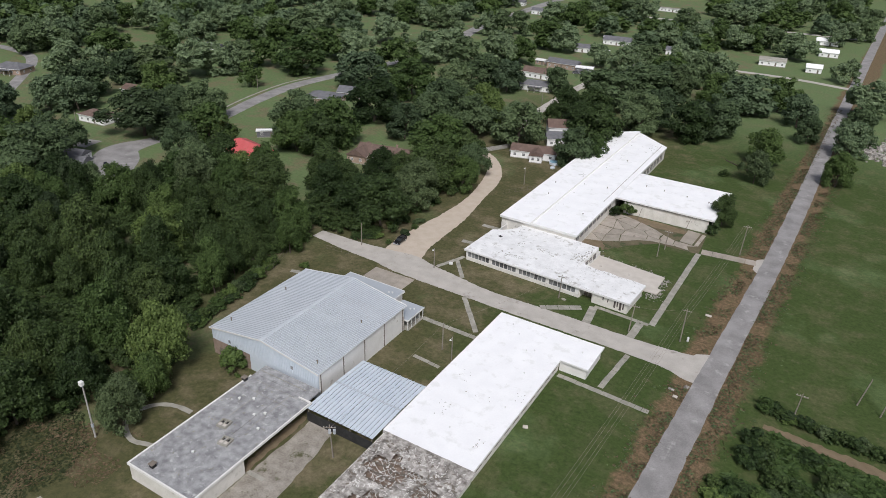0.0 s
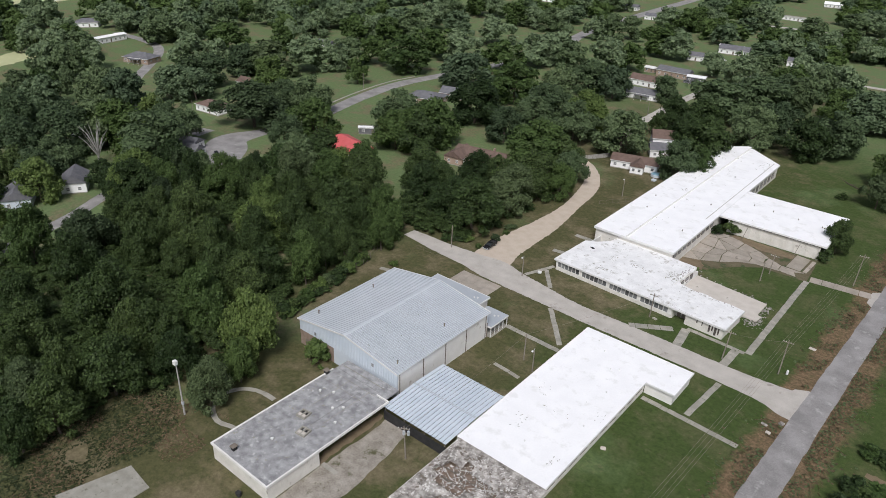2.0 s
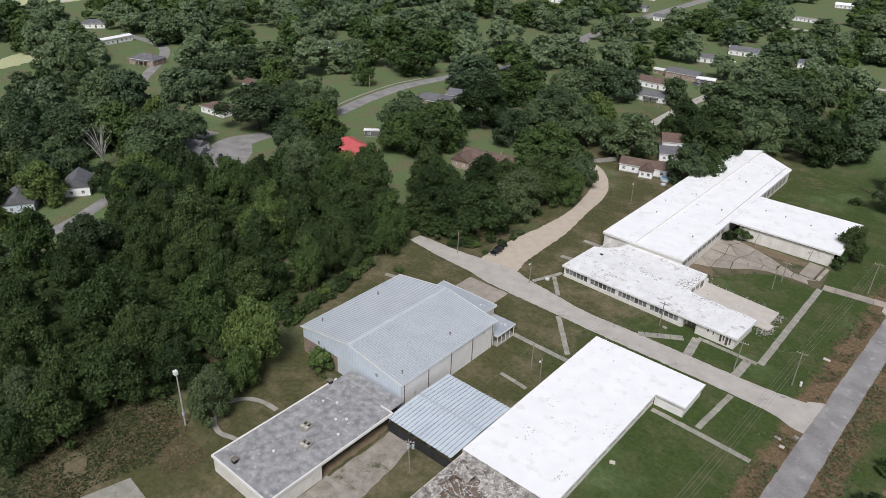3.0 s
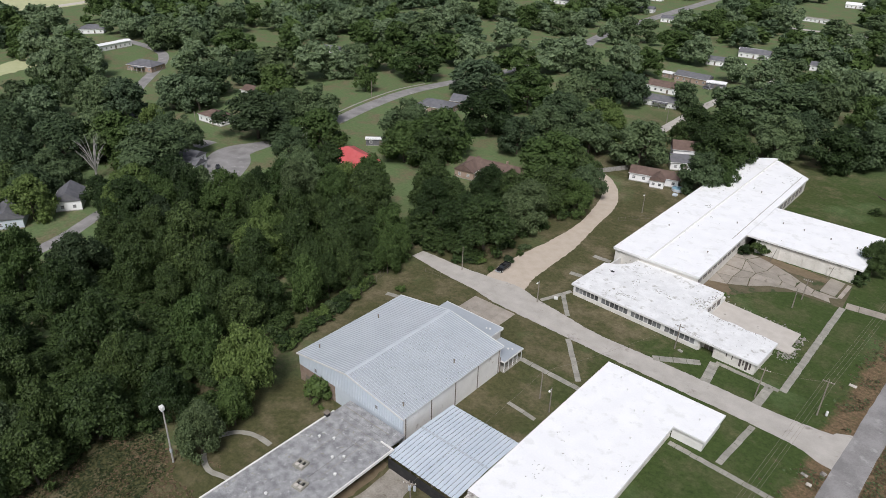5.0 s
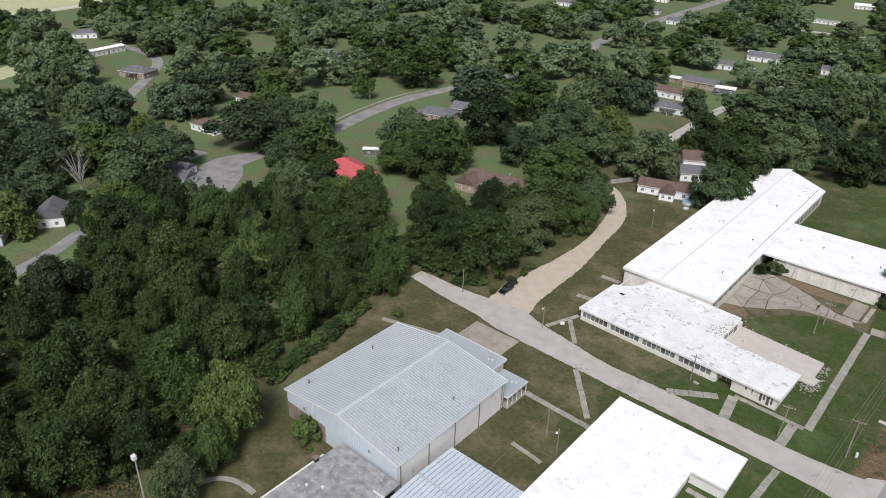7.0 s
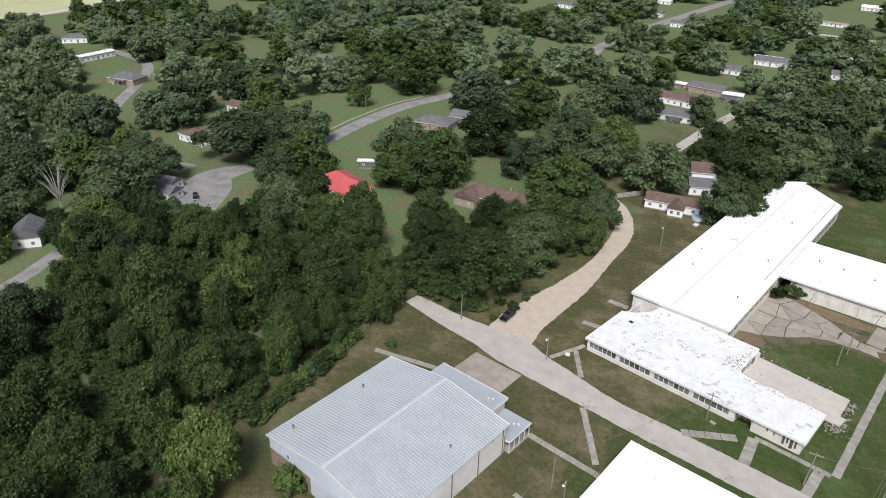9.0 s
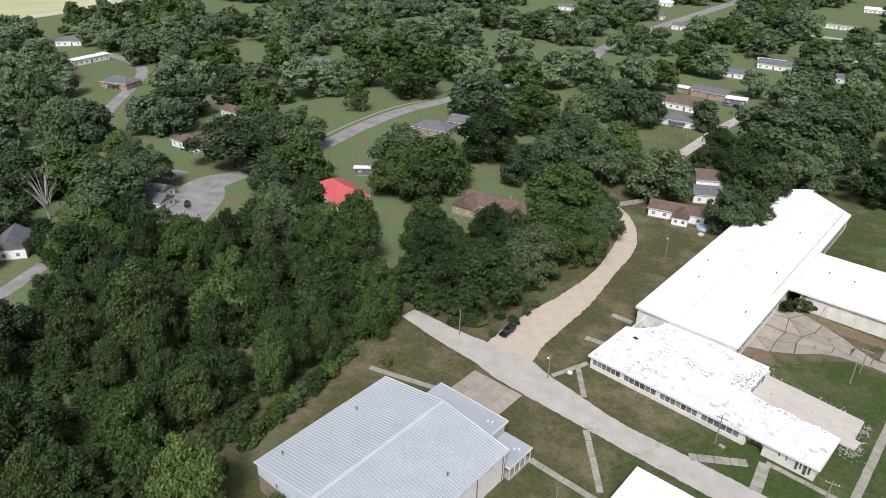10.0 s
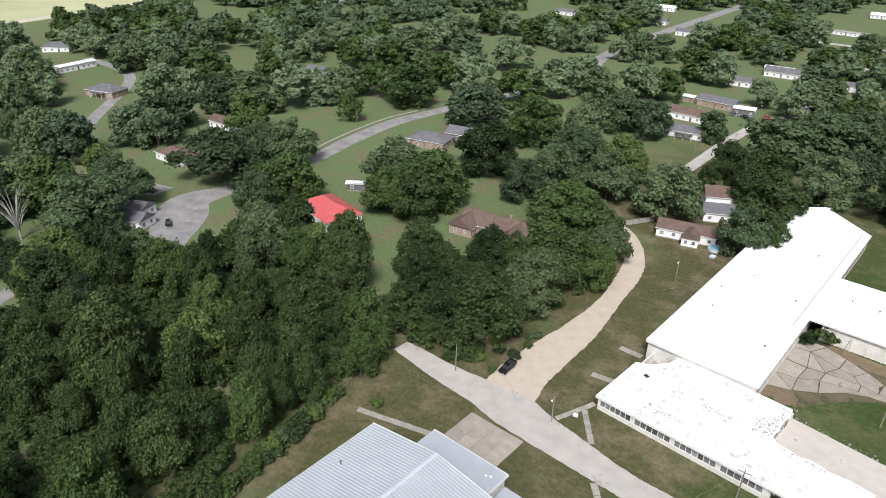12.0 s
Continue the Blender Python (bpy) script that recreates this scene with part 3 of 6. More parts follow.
grove("trees beside the road", (2, 409, 10.9, 19), (-1, 339, 7.4, 15.4), (-3, 297, 5.7, 13.4), (0, 374, 6.7, 14.6), (-14, 484, 6.8, 14.8), (-32, 234, 3.8, 11.1))
grove("trees of the western gardens", (-383, 159, 13.5, 19), (-461, 178, 13.6, 19), (-447, 194, 12.4, 19), (-339, 129, 13.3, 19), (-314, 110, 9.4, 17.9), (-332, 154, 9.4, 17.9), (-278, 114, 11.4, 19), (-278, 97, 9.5, 18), (-271, 130, 10.4, 19), (-241, 87, 6.6, 14.5), (-258, 87, 5.5, 13.2), (-214, 106, 7.5, 15.5), (-492, 247, 9.9, 18.5), (-428, 245, 11.6, 19), (-526, 191, 9.5, 18), (-532, 213, 11, 19))
grove("trees of the southern wood", (-119, 81, 6.8, 15.2), (-137, 81, 7.2, 15.8), (-112, 65, 5, 13), (-114, 74, 3.9, 11.6), (-153, 66, 7.6, 16.3), (-174, 102, 8.5, 17.5), (-162, 116, 7.6, 16.2), (-140, 95, 5.8, 14), (-170, 53, 4.9, 12.8), (-156, 49, 5.8, 13.9), (-130, 54, 6.7, 15.1), (-134, 46, 5.5, 13.5), (-138, 41, 4.9, 12.8), (-127, 41, 5.4, 13.4), (-137, 68, 5.6, 13.7), (-177, 69, 6.3, 14.6), (-198, 67, 7.1, 15.6), (-190, 79, 7.2, 15.8), (-151, 43, 4.1, 11.8), (-127, 34, 4.5, 12.3))
grove("trees of the southern wood", (-125, 66, 4.6, 12.5), (-140, 64, 4.4, 12.1))
grove("trees by the western cottages", (-236, 107, 5, 10), (-262, 103, 7, 13), (-259, 80, 7, 13), (-226, 105, 5, 10), (-229, 68, 5, 9), (-231, 116, 7, 13), (-255, 92, 7, 13), (-246, 70, 7, 13))


def inside(x, y, poly):
    hit = False
    for (x0, y0), (x1, y1) in zip(poly, poly[1:] + poly[:1]):
        if (y0 > y) != (y1 > y) and x < (x1 - x0) * (y - y0) / (y1 - y0) + x0:
            hit = not hit
    return hit


# open lawns, yards and streets where no tree stands
OPEN_WEST = (
    [(-499, 231), (-375, 174), (-344, 163), (-359, 204), (-414, 240), (-452, 259)],
    [(-314, 190), (-299, 162), (-275, 152), (-238, 150), (-235, 162), (-293, 194)],
    [(-261, 160), (-224, 141), (-207, 133), (-193, 146), (-227, 166), (-246, 177)],
    [(-308, 247), (-246, 205), (-231, 207), (-222, 262), (-237, 287), (-257, 311), (-277, 291)],
    [(-248, 220), (-206, 190), (-205, 212), (-222, 233), (-241, 251)],
    [(-226, 193), (-192, 170), (-179, 182), (-210, 212)],
    [(-734, 282), (-587, 228), (-537, 212), (-578, 313), (-602, 340), (-659, 369)],
    [(-612, 215), (-606, 250), (-630, 364), (-700, 440), (-980, 460), (-980, 200)],
    [(-273, 93), (-208, 68), (-200, 86), (-235, 102), (-258, 112)],
)
OPEN_EAST = (
    [(-179, 222), (-155, 196), (-134, 206), (-142, 220), (-153, 237), (-175, 236)],
    [(-168, 327), (-156, 302), (-126, 288), (-122, 331), (-130, 359), (-162, 355)],
    [(-187, 436), (-179, 390), (-143, 320), (-123, 354), (-152, 503), (-164, 549)],
    [(-128, 267), (-113, 221), (-97, 218), (-92, 252), (-102, 272), (-115, 300)],
    [(-287, 784), (-281, 560), (-259, 449), (-239, 413), (-232, 476), (-243, 672), (-264, 735)],
    [(-210, 750), (-160, 552), (-135, 648), (-145, 708), (-185, 902)],
    [(-131, 539), (-128, 413), (-120, 380), (-115, 373), (-118, 465), (-123, 495)],
    [(-96, 446), (-45, 420), (-15, 425), (-8, 650), (-90, 650)],
    [(-118, 150), (-92, 150), (-92, 240), (-120, 262), (-142, 258), (-126, 240), (-116, 220)],
)


def is_open(x, y):
    return any(inside(x + dx, y + dy, p) for p in OPEN_WEST + OPEN_EAST for dx, dy in ((0, 0), (5, 0), (-5, 0), (0, 5), (0, -5)))


def fill_wood(poly, spacing, r_range, seed, tries=2500, tall=(3.5, 6.5)):
    """Low crowns in the gaps between the trees of a polygon, none closer together than spacing."""
    rng = random.Random(seed)
    xs, ys = [p[0] for p in poly], [p[1] for p in poly]
    rows = []
    for _ in range(tries):
        x, y = rng.uniform(min(xs), max(xs)), rng.uniform(min(ys), max(ys))
        if inside(x, y, poly) and not is_open(x, y) and all(math.hypot(x - a, y - b) > max(spacing, 0.66 * c) for a, b, c in planted):
            r = rng.uniform(*r_range)
            planted.append((x, y, r))
            rows.append((x, y, r, rng.uniform(*tall)))
    return rows


WOOD = [(-139, 152), (-138, 128), (-135.5, 112), (-131.5, 97), (-119, 81), (-119, 68), (-126, 58), (-130, 30), (-150, 15), (-195, 30), (-222, 70), (-218, 106), (-204, 128), (-190, 146), (-180, 160), (-168, 165), (-150, 155)]
GROVE = [(-117, 160), (-150, 158), (-160, 185), (-150, 203), (-136, 211), (-115, 224), (-113.5, 200), (-115, 175)]
undergrowth = fill_wood(GROVE, 3.4, (2.2, 3.8), 6, 1500, (2.5, 6.5)) + fill_wood(WOOD, 3.6, (2.4, 4.0), 3, 4000, (2.4, 5.0))


def merged_wood(name, rows, seed, leaves, size, leaf, label):
    """Many crowns too far off to tell apart, as one sheet."""
    rng = np.random.default_rng(seed)
    shapes, out = [], []
    for k in range(5):
        me = crown_mesh("base", np.random.default_rng(seed + k), 18, leaves, size)
        co = np.empty(len(me.vertices) * 3)
        me.vertices.foreach_get("co", co)
        shapes.append(co.reshape(-1, 3))
        bpy.data.meshes.remove(me)
    for x, y, r, h in rows:
        t = rng.uniform(0, 6.28)
        c = shapes[rng.integers(5)] * (r / 6, r / 6, h / 13)
        out.append(np.stack([c[:, 0] * math.cos(t) - c[:, 1] * math.sin(t) + x, c[:, 0] * math.sin(t) + c[:, 1] * math.cos(t) + y, c[:, 2]], 1))
    co = np.concatenate(out)
    me = bpy.data.meshes.new(name)
    me.from_pydata(co.tolist(), [], np.arange(len(co)).reshape(-1, 3).tolist())
    return tagged(part(name, me, leaf), label, "woods", kind="stuff")


def far_rows(seed, count):
    rng = np.random.default_rng(seed)
    spots = []
    for _ in range(count * 6):
        d, a = math.sqrt(rng.uniform(470**2, 1050**2)), rng.uniform(radians(-2), radians(76))
        x, y = -20 - math.sin(a) * d, 30 + math.cos(a) * d
        if len(spots) >= count or is_open(x, y) or noise.noise(Vector((x, y, 0)) * 0.012) < -0.05 or -22 < x < 2:
            continue
        if any(math.hypot(x - p[0], y - p[1]) < 11 + 0.6 * p[2] for p in planted):
            continue
        if any(abs(x - p[0]) < 10 and abs(y - p[1]) < 10 for p in spots):
            continue
        spots.append((x, y, rng.uniform(6.5, 10), rng.uniform(11, 17)))
    return spots


merged_wood("undergrowth", undergrowth, 50, 1100, 0.85, "leaf", "low dark green growth under the trees of the wood")
# lighter leaf mix for far crowns: haze painted into the foliage
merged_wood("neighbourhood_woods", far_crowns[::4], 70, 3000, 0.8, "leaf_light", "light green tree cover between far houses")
merged_wood("neighbourhood_woods", far_crowns[1::4] + far_crowns[2::4], 80, 3000, 0.8, "leaf_hazed", "green tree cover between far houses")
merged_wood("neighbourhood_woods", far_crowns[3::4], 85, 3000, 0.8, "leaf_half_hazed", "half-hazed green tree cover between far houses")
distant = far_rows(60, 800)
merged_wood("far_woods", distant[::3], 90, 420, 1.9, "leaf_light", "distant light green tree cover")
merged_wood("far_woods", distant[1::3] + distant[2::3], 95, 420, 1.9, "leaf_hazed", "distant green tree cover")

# ---- school: shared pieces ----
def window(parent, x, y, z, w, h, facing="-y", mat="trim", bars=1):
    """A framed window set in a wall, with its pane; x, y, z is the middle of its sill."""
    t = 0.09
    bm = bmesh.new()
    ring = [[bm.verts.new((sx * (w / 2 - k), y_, (h - k if up else k))) for sx, up in ((-1, 0), (1, 0), (1, 1), (-1, 1))] for y_, k in ((-0.06, 0), (-0.06, t), (0.06, t), (0.06, 0))]
    for i in range(4):
        for j in range(4):
            bm.faces.new((ring[i][j], ring[i][(j + 1) % 4], ring[(i + 1) % 4][(j + 1) % 4], ring[(i + 1) % 4][j]))
    fr = part("window", bm, mat, parent)
    fr.matrix_local = pose(x, y, z, 0, 0, {"-y": 0, "+x": 90, "+y": 180, "-x": -90}[facing])
    part("pane", box(-w / 2 + t, w / 2 - t, -0.015, 0.015, t, h - t), "sky_grey_glass", fr)
    for k in range(bars):
        zz = h * (k + 1) / (bars + 1)
        part("glazing_bar", box(-w / 2 + t, w / 2 - t, -0.045, -0.016, zz - 0.035, zz + 0.035), mat, fr)
    return fr


def door(parent, x, y, w=1.0, h=2.05, facing="-y", mat="wood", z=0.0):
    bm = box(-w / 2, w / 2, -0.04, 0.04, 0.02, h)
    for k in (0.15, 0.6):
        box(-w / 2 + 0.14, w / 2 - 0.14, -0.055, -0.04, h * k, h * k + h * 0.3, bm)
    d = part("door", bm, mat, parent)
    d.matrix_local = pose(x, y, z, 0, 0, {"-y": 0, "+x": 90, "+y": 180, "-x": -90}[facing])
    part("handle", box(w / 2 - 0.14, w / 2 - 0.08, -0.1, -0.04, 0.95, 1.07), "trim", d)
    return d


def vent_pipe(x, y, z, h=0.7, r=0.14, mat="wood", label="short dark vent pipe standing on the roof"):
    t = thing("vent_pipe", pose(x, y, z), label, "vent", "roof vents")
    part("pipe", rod((0, 0, -0.05), (0, 0, h), r, r, sides=8), mat, t)
    part("cap", rod((0, 0, h), (0, 0, h + 0.12), r * 1.7, r * 1.1, sides=8), mat, t)
    return t


def patch_marks(x0, x1, y0, y1, z, count, seed, mat, label, size=(0.15, 0.9)):
    """Loose flakes and scraps lying on a roof."""
    rng = random.Random(seed)
    bm = bmesh.new()
    for _ in range(count):
        x, y = rng.uniform(x0, x1), rng.uniform(y0, y1)
        a, w, d = rng.uniform(0, 3.14), rng.uniform(*size), rng.uniform(size[0] * 0.5, size[1] * 0.4)
        pts = [(x + math.cos(a) * w * u - math.sin(a) * d * v, y + math.sin(a) * w * u + math.cos(a) * d * v) for u, v in ((-0.5, -0.4), (0.3, -0.5), (0.5, 0.3), (-0.2, 0.5))]
        prism(pts, z + 0.005, z + rng.uniform(0.02, 0.07), bm)
    return tagged(part("roof_scraps", bm, mat), label, "debris", kind="stuff")


# ---- classroom wing with the white roof ----
wing = thing("classroom_wing", pose(-56.3, 115.5, 0), "single-storey classroom wing with a bright white flat roof", "building")
part("wall", box(-9.7, -9.4, -25.2, 25.2, 0, 2.75), "white_wall", wing)
part("wall", box(-9.4, 16.3, 24.9, 25.2, 0, 2.75), "white_wall", wing)
part("wall", box(-9.4, 9.4, -25.2, -24.9, 0, 2.75), "white_wall", wing)
part("wall", box(9.9, 16.3, 15.5, 15.8, 0, 2.75), "pale_panel", wing, "pale blank end wall")
part("wall", box(16.0, 16.3, 15.8, 24.9, 0, 2.75), "pale_panel", wing)
part("lower_wall", box(9.4, 9.7, -25.2, 15.5, 0, 0.95), "white_wall", wing)
part("lintel", box(9.4, 9.7, -25.2, 15.5, 2.45, 2.75), "white_wall", wing)
for k in range(11):
    part("pier", box(9.4, 9.75, -25.2 + k * 4.0, -24.4 + k * 4.0, 0.95, 2.45), "white_wall", wing)
    if k < 10:
        for j in range(2):
            window(wing, 9.55, -24.4 + k * 4.0 + 0.8 + j * 1.6, 0.95, 1.6, 1.5, "+x", "wood")
L_ROOF = [(-10.1, -25.5), (10.1, -25.5), (10.1, 15.1), (16.7, 15.1), (16.7, 25.6), (-10.1, 25.6)]
part("roof", prism(L_ROOF, 2.75, 3.08), "white_roof", wing, "bright white coated roof")
part("roof_edge", prism([(10.1, -25.5), (10.22, -25.5), (10.22, 15.0), (10.1, 15.0)], 2.72, 3.14), "trim", wing)
part("roof_edge", prism([(10.1, 14.98), (16.82, 14.98), (16.82, 15.1), (10.1, 15.1)], 2.72, 3.14), "trim", wing)
part("roof_edge", prism([(16.7, 15.1), (16.82, 15.1), (16.82, 25.6), (16.7, 25.6)], 2.72, 3.14), "trim", wing)
part("roof_edge", prism([(-10.22, -25.5), (-10.1, -25.5), (-10.1, 25.6), (-10.22, 25.6)], 2.72, 3.14), "trim", wing)
for x, y in ((-61.5, 137.5), (-58.5, 134.6), (-54.2, 129.4), (-52.6, 130.5), (-51.0, 121.5), (-55.8, 97.5), (-49.3, 108.9), (-43, 136)):
    vent_pipe(x, y, 3.08, 0.3, 0.12, "trim", "small pale vent stub on the white roof")
for k, (x0, x1, y0, y1, n) in enumerate(((-62.5, -58.5, 99, 104, 26), (-63, -60, 112, 116, 16), (-50, -48, 95, 98, 20), (-49.2, -47, 112, 115, 14), (-60, -52, 108, 118, 12))):
    patch_marks(x0, x1, y0, y1, 3.08, n // 2, k, "mossy", "grey scraps and flakes on the white roof", (0.1, 0.5))

# ---- the burnt-out end of that wing ----
ruin = thing("ruined_wing", pose(-56.3, 72, 0), "roofless wing with a collapsed, peeling roof deck", "building")
part("wall", box(-9.8, -9.5, -17.8, 17.6, 0, 2.7), "white_wall", ruin)
part("wall", box(9.5, 9.8, -17.8, 17.6, 0, 2.7), "white_wall", ruin)
part("wall", box(-9.5, 9.5, -17.8, -17.5, 0, 2.7), "white_wall", ruin)
part("floor_slab", box(-9.5, 9.5, -17.5, 17.6, 0.02, 0.1), "brick", ruin, "dark littered floor")
part("parapet", box(-10.0, 10.0, 17.62, 17.95, 2.2, 3.0), "debris", ruin, "scorched parapet wall")
rr = random.Random(8)
HOLES = ((-3.6, 9.6, 4.6, 3.6), (2.6, 11.4, 1.8, 1.5), (5.2, 8.2, 2.6, 1.4), (-1.5, 1.0, 4.5, 2.4))
deck_mesh = {}
for i in range(20):
    for j in range(18):
        x, y = -9.5 + i + 0.5, 17.1 - j * 2.0 / 1.0 + 0.0
        if y < -17:
            continue
        if any(((x - a) / c) ** 2 + ((y - b) / d) ** 2 < 1 for a, b, c, d in HOLES):
            continue
        v = rr.randrange(6)
        if v not in deck_mesh:
            bm = box(-0.52, 0.52, -1.0, 1.0, -0.06, 0.06)
            for q in bm.verts:
                q.co += Vector((rr.uniform(-0.14, 0.14), rr.uniform(-0.2, 0.2), rr.uniform(-0.05, 0.09)))
            deck_mesh[v] = mesh_of("roof_board", bm)
            deck_mesh[v].materials.append(M["debris"])
        d = part("roof_board", deck_mesh[v], "debris", ruin)
        d.matrix_local = pose(x, y, 2.86 + rr.uniform(-0.05, 0.05), rr.uniform(-5, 5), rr.uniform(-5, 5), rr.uniform(-5, 5))
for k in range(17):
    y = 16.5 - k * 2.0
    part("rafter", box(-9.6, 9.6, y - 0.08, y + 0.08, 2.45, 2.7), "wood", ruin)
bm = bmesh.new()
for a, b, c, d in HOLES:
    for _ in range(44):
        x, y = a + rr.uniform(-c, c), b + rr.uniform(-d, d)
        ang, ln = rr.uniform(0, 6.28), rr.uniform(1.0, 3.2)
        rod((x, y, rr.uniform(0.6, 2.6)), (x + math.cos(ang) * ln, y + math.sin(ang) * ln, rr.uniform(1.2, 3.0)), 0.06, 0.04, bm, 4)
part("fallen_beams", bm, "flake", ruin, "pale splintered timbers hanging in the holes")
patch_marks(-65.8, -46.8, 76, 89.2, 2.94, 480, 40, "flake", "curled flakes of white roof coating", (0.15, 0.8))
patch_marks(-65.8, -46.8, 56, 76, 2.94, 350, 41, "flake", "curled flakes of white roof coating", (0.15, 0.8))
patch_marks(-65.8, -46.8, 58, 89, 2.97, 200, 42, "wood", "dark torn felt and splinters on the roof", (0.3, 1.3))

# ---- gymnasium ----
GX0, GX1, GY0, GY1, RIDGE = -116.0, -84.9, 92.4, 124.6, -100.5
gym = thing("gymnasium", pose(RIDGE, GY0, 0), "gymnasium with a ribbed pale metal gable roof", "building")
EAVE, TOP, LEN = 7.0, 9.5, GY1 - GY0
WL, WR = GX0 - RIDGE, GX1 - RIDGE


def gable(y0, y1, z0):
    bm = bmesh.new()
    rows = [[bm.verts.new(p) for p in ((WL, y, z0), (WR, y, z0), (WR, y, EAVE), (0, y, TOP), (WL, y, EAVE))] for y in (y0, y1)]
    bm.faces.new(rows[0]), bm.faces.new(rows[1][::-1])
    for i in range(5):
        j = (i + 1) % 5
        bm.faces.new((rows[0][j], rows[0][i], rows[1][i], rows[1][j]))
    return bm


part("gable_wall", gable(0.02, 0.3, 4.1), "blue_metal", gym, "pale blue metal siding")
part("gable_wall", gable(LEN - 0.3, LEN - 0.02, 4.1), "blue_metal", gym, "pale blue metal siding")
part("lower_wall", box(WL, -4.0, 0.05, 0.35, 0, 4.1), "brick", gym, "stained brown masonry")
part("lower_wall", box(-4.0, WR, 0.05, 0.35, 0, 4.1), "blue_metal", gym, "pale blue metal siding")
part("lower_wall", box(WL, WR, LEN - 0.35, LEN - 0.05, 0, 4.1), "brick", gym)
part("side_wall", box(WL, WL + 0.3, 0.35, LEN - 0.35, 0, EAVE - 0.05), "blue_metal", gym)
part("side_wall", box(WR - 0.3, WR, 0.35, LEN - 0.35, 0, EAVE - 0.05), "pale_panel", gym, "cream masonry with pale stains")
for k in range(64):
    x = WL + 0.25 + k * 0.485
    part("siding_rib", box(x, x + 0.07, -0.04, 0.02, 4.12, EAVE + (TOP - EAVE) * (1 - abs(x + 0.035) / (-WL if x < 0 else WR)) - 0.12), "blue_metal", gym)
for k in range(5):
    y = 0.8 + k * 7.6
    part("downspout", box(WR + 0.03, WR + 0.16, y, y + 0.14, 0.1, EAVE - 0.1), "wood", gym, "dark downspout")
for k in range(5):
    y0 = 1.1 + k * 7.6 if k < 4 else None
    if y0:
        part("wall_panel", box(WR, WR + 0.05, y0 + 0.1, y0 + 7.1, 3.9, EAVE - 0.5), "pale_panel", gym, "whitish panel band under the eave")


def roof_sheet(width, length, rise, seed):
    """One roof sheet running down the slope, with a standing rib on its edge."""
    bm = bmesh.new()
    s = 0.05
    prof = ((0, 0), (width - 0.14, 0), (width - 0.115, 0.09), (width - 0.045, 0.09), (width - 0.02, 0))
    lo = [bm.verts.new((0, y, z)) for y, z in prof]
    hi = [bm.verts.new((length, y, rise + z)) for y, z in prof]
    lo2 = [bm.verts.new((0, y, -s)) for y in (0, width - 0.02)]
    for i in range(4):
        bm.faces.new((lo[i], hi[i], hi[i + 1], lo[i + 1]))
    bm.faces.new((lo2[0], lo[0], *lo[1:], lo2[1]))
    return mesh_of("roof_sheet", bm)


SHEETS = 50
sw = (LEN + 0.5) / SHEETS
left, right = roof_sheet(sw, -WL + 0.45, TOP - EAVE + 0.07, 1), roof_sheet(sw, WR + 0.45, TOP - EAVE + 0.07, 2)
for sheet in (left, right):
    sheet.materials.append(M["metal"]), sheet.materials.append(M["ridge_and_lit_rib_metal"])
    # rib faces paler than the sheet: the light they catch, put into colour
    for face in sheet.polygons[1:4]:
        face.material_index = 1
for k in range(SHEETS):
    part("roof_sheet", left, "metal", gym).matrix_local = pose(WL - 0.45, -0.25 + k * sw, EAVE + 0.05)
    part("roof_sheet", right, "metal", gym).matrix_local = pose(WR + 0.45, -0.25 + (k + 1) * sw, EAVE + 0.05, 0, 0, 180)
bm = bmesh.new()
rows = [[bm.verts.new((x, y, TOP + 0.1 + z)) for x, z in ((-0.42, 0.06), (0, 0.17), (0.42, 0.06), (0.42, -0.02), (-0.42, -0.02))] for y in (-0.35, LEN + 0.35)]
for i in range(5):
    bm.faces.new((rows[0][i], rows[0][(i + 1) % 5], rows[1][(i + 1) % 5], rows[1][i]))
part("ridge_cap", bm, "ridge_and_lit_rib_metal", gym, "pale ridge cap")
for x in (WL - 0.5, WR + 0.36):
    part("gutter", box(x, x + 0.14, -0.25, LEN + 0.25, EAVE - 0.12, EAVE + 0.03), "trim", gym)
for x0, x1, e0, e1 in ((WL - 0.45, 0, EAVE, TOP), (0, WR + 0.45, TOP, EAVE)):
    for y in (-0.34, LEN + 0.25):
        bm = bmesh.new()
        v = [bm.verts.new(p) for p in ((x0, y, e0 - 0.2), (x1, y, e1 - 0.2), (x1, y, e1 + 0.22), (x0, y, e0 + 0.22), (x0, y + 0.09, e0 - 0.2), (x1, y + 0.09, e1 - 0.2), (x1, y + 0.09, e1 + 0.22), (x0, y + 0.09, e0 + 0.22))]
        for f in ((0, 1, 2, 3), (7, 6, 5, 4), (3, 2, 6, 7), (1, 0, 4, 5), (0, 3, 7, 4), (2, 1, 5, 6)):
            bm.faces.new([v[i] for i in f])
        part("rake_trim", bm, "trim", gym)
window(gym, -10.0, -0.03, 4.6, 0.9, 1.1, "-y", "blue_metal", 0)
window(gym, 8.5, -0.03, 5.2, 0.9, 1.1, "-y", "blue_metal", 0)
door(gym, -12.8, 0.0, 1.6, 2.2, "-y", "wood")
for x, y in ((-113.6, 96.3), (-112.5, 113.2), (-88.3, 112), (-86.9, 94.8)):
    vent_pipe(x, y, EAVE + (TOP - EAVE) * (1 - abs(x - RIDGE) / 15.5) + 0.1, 0.8, 0.14)

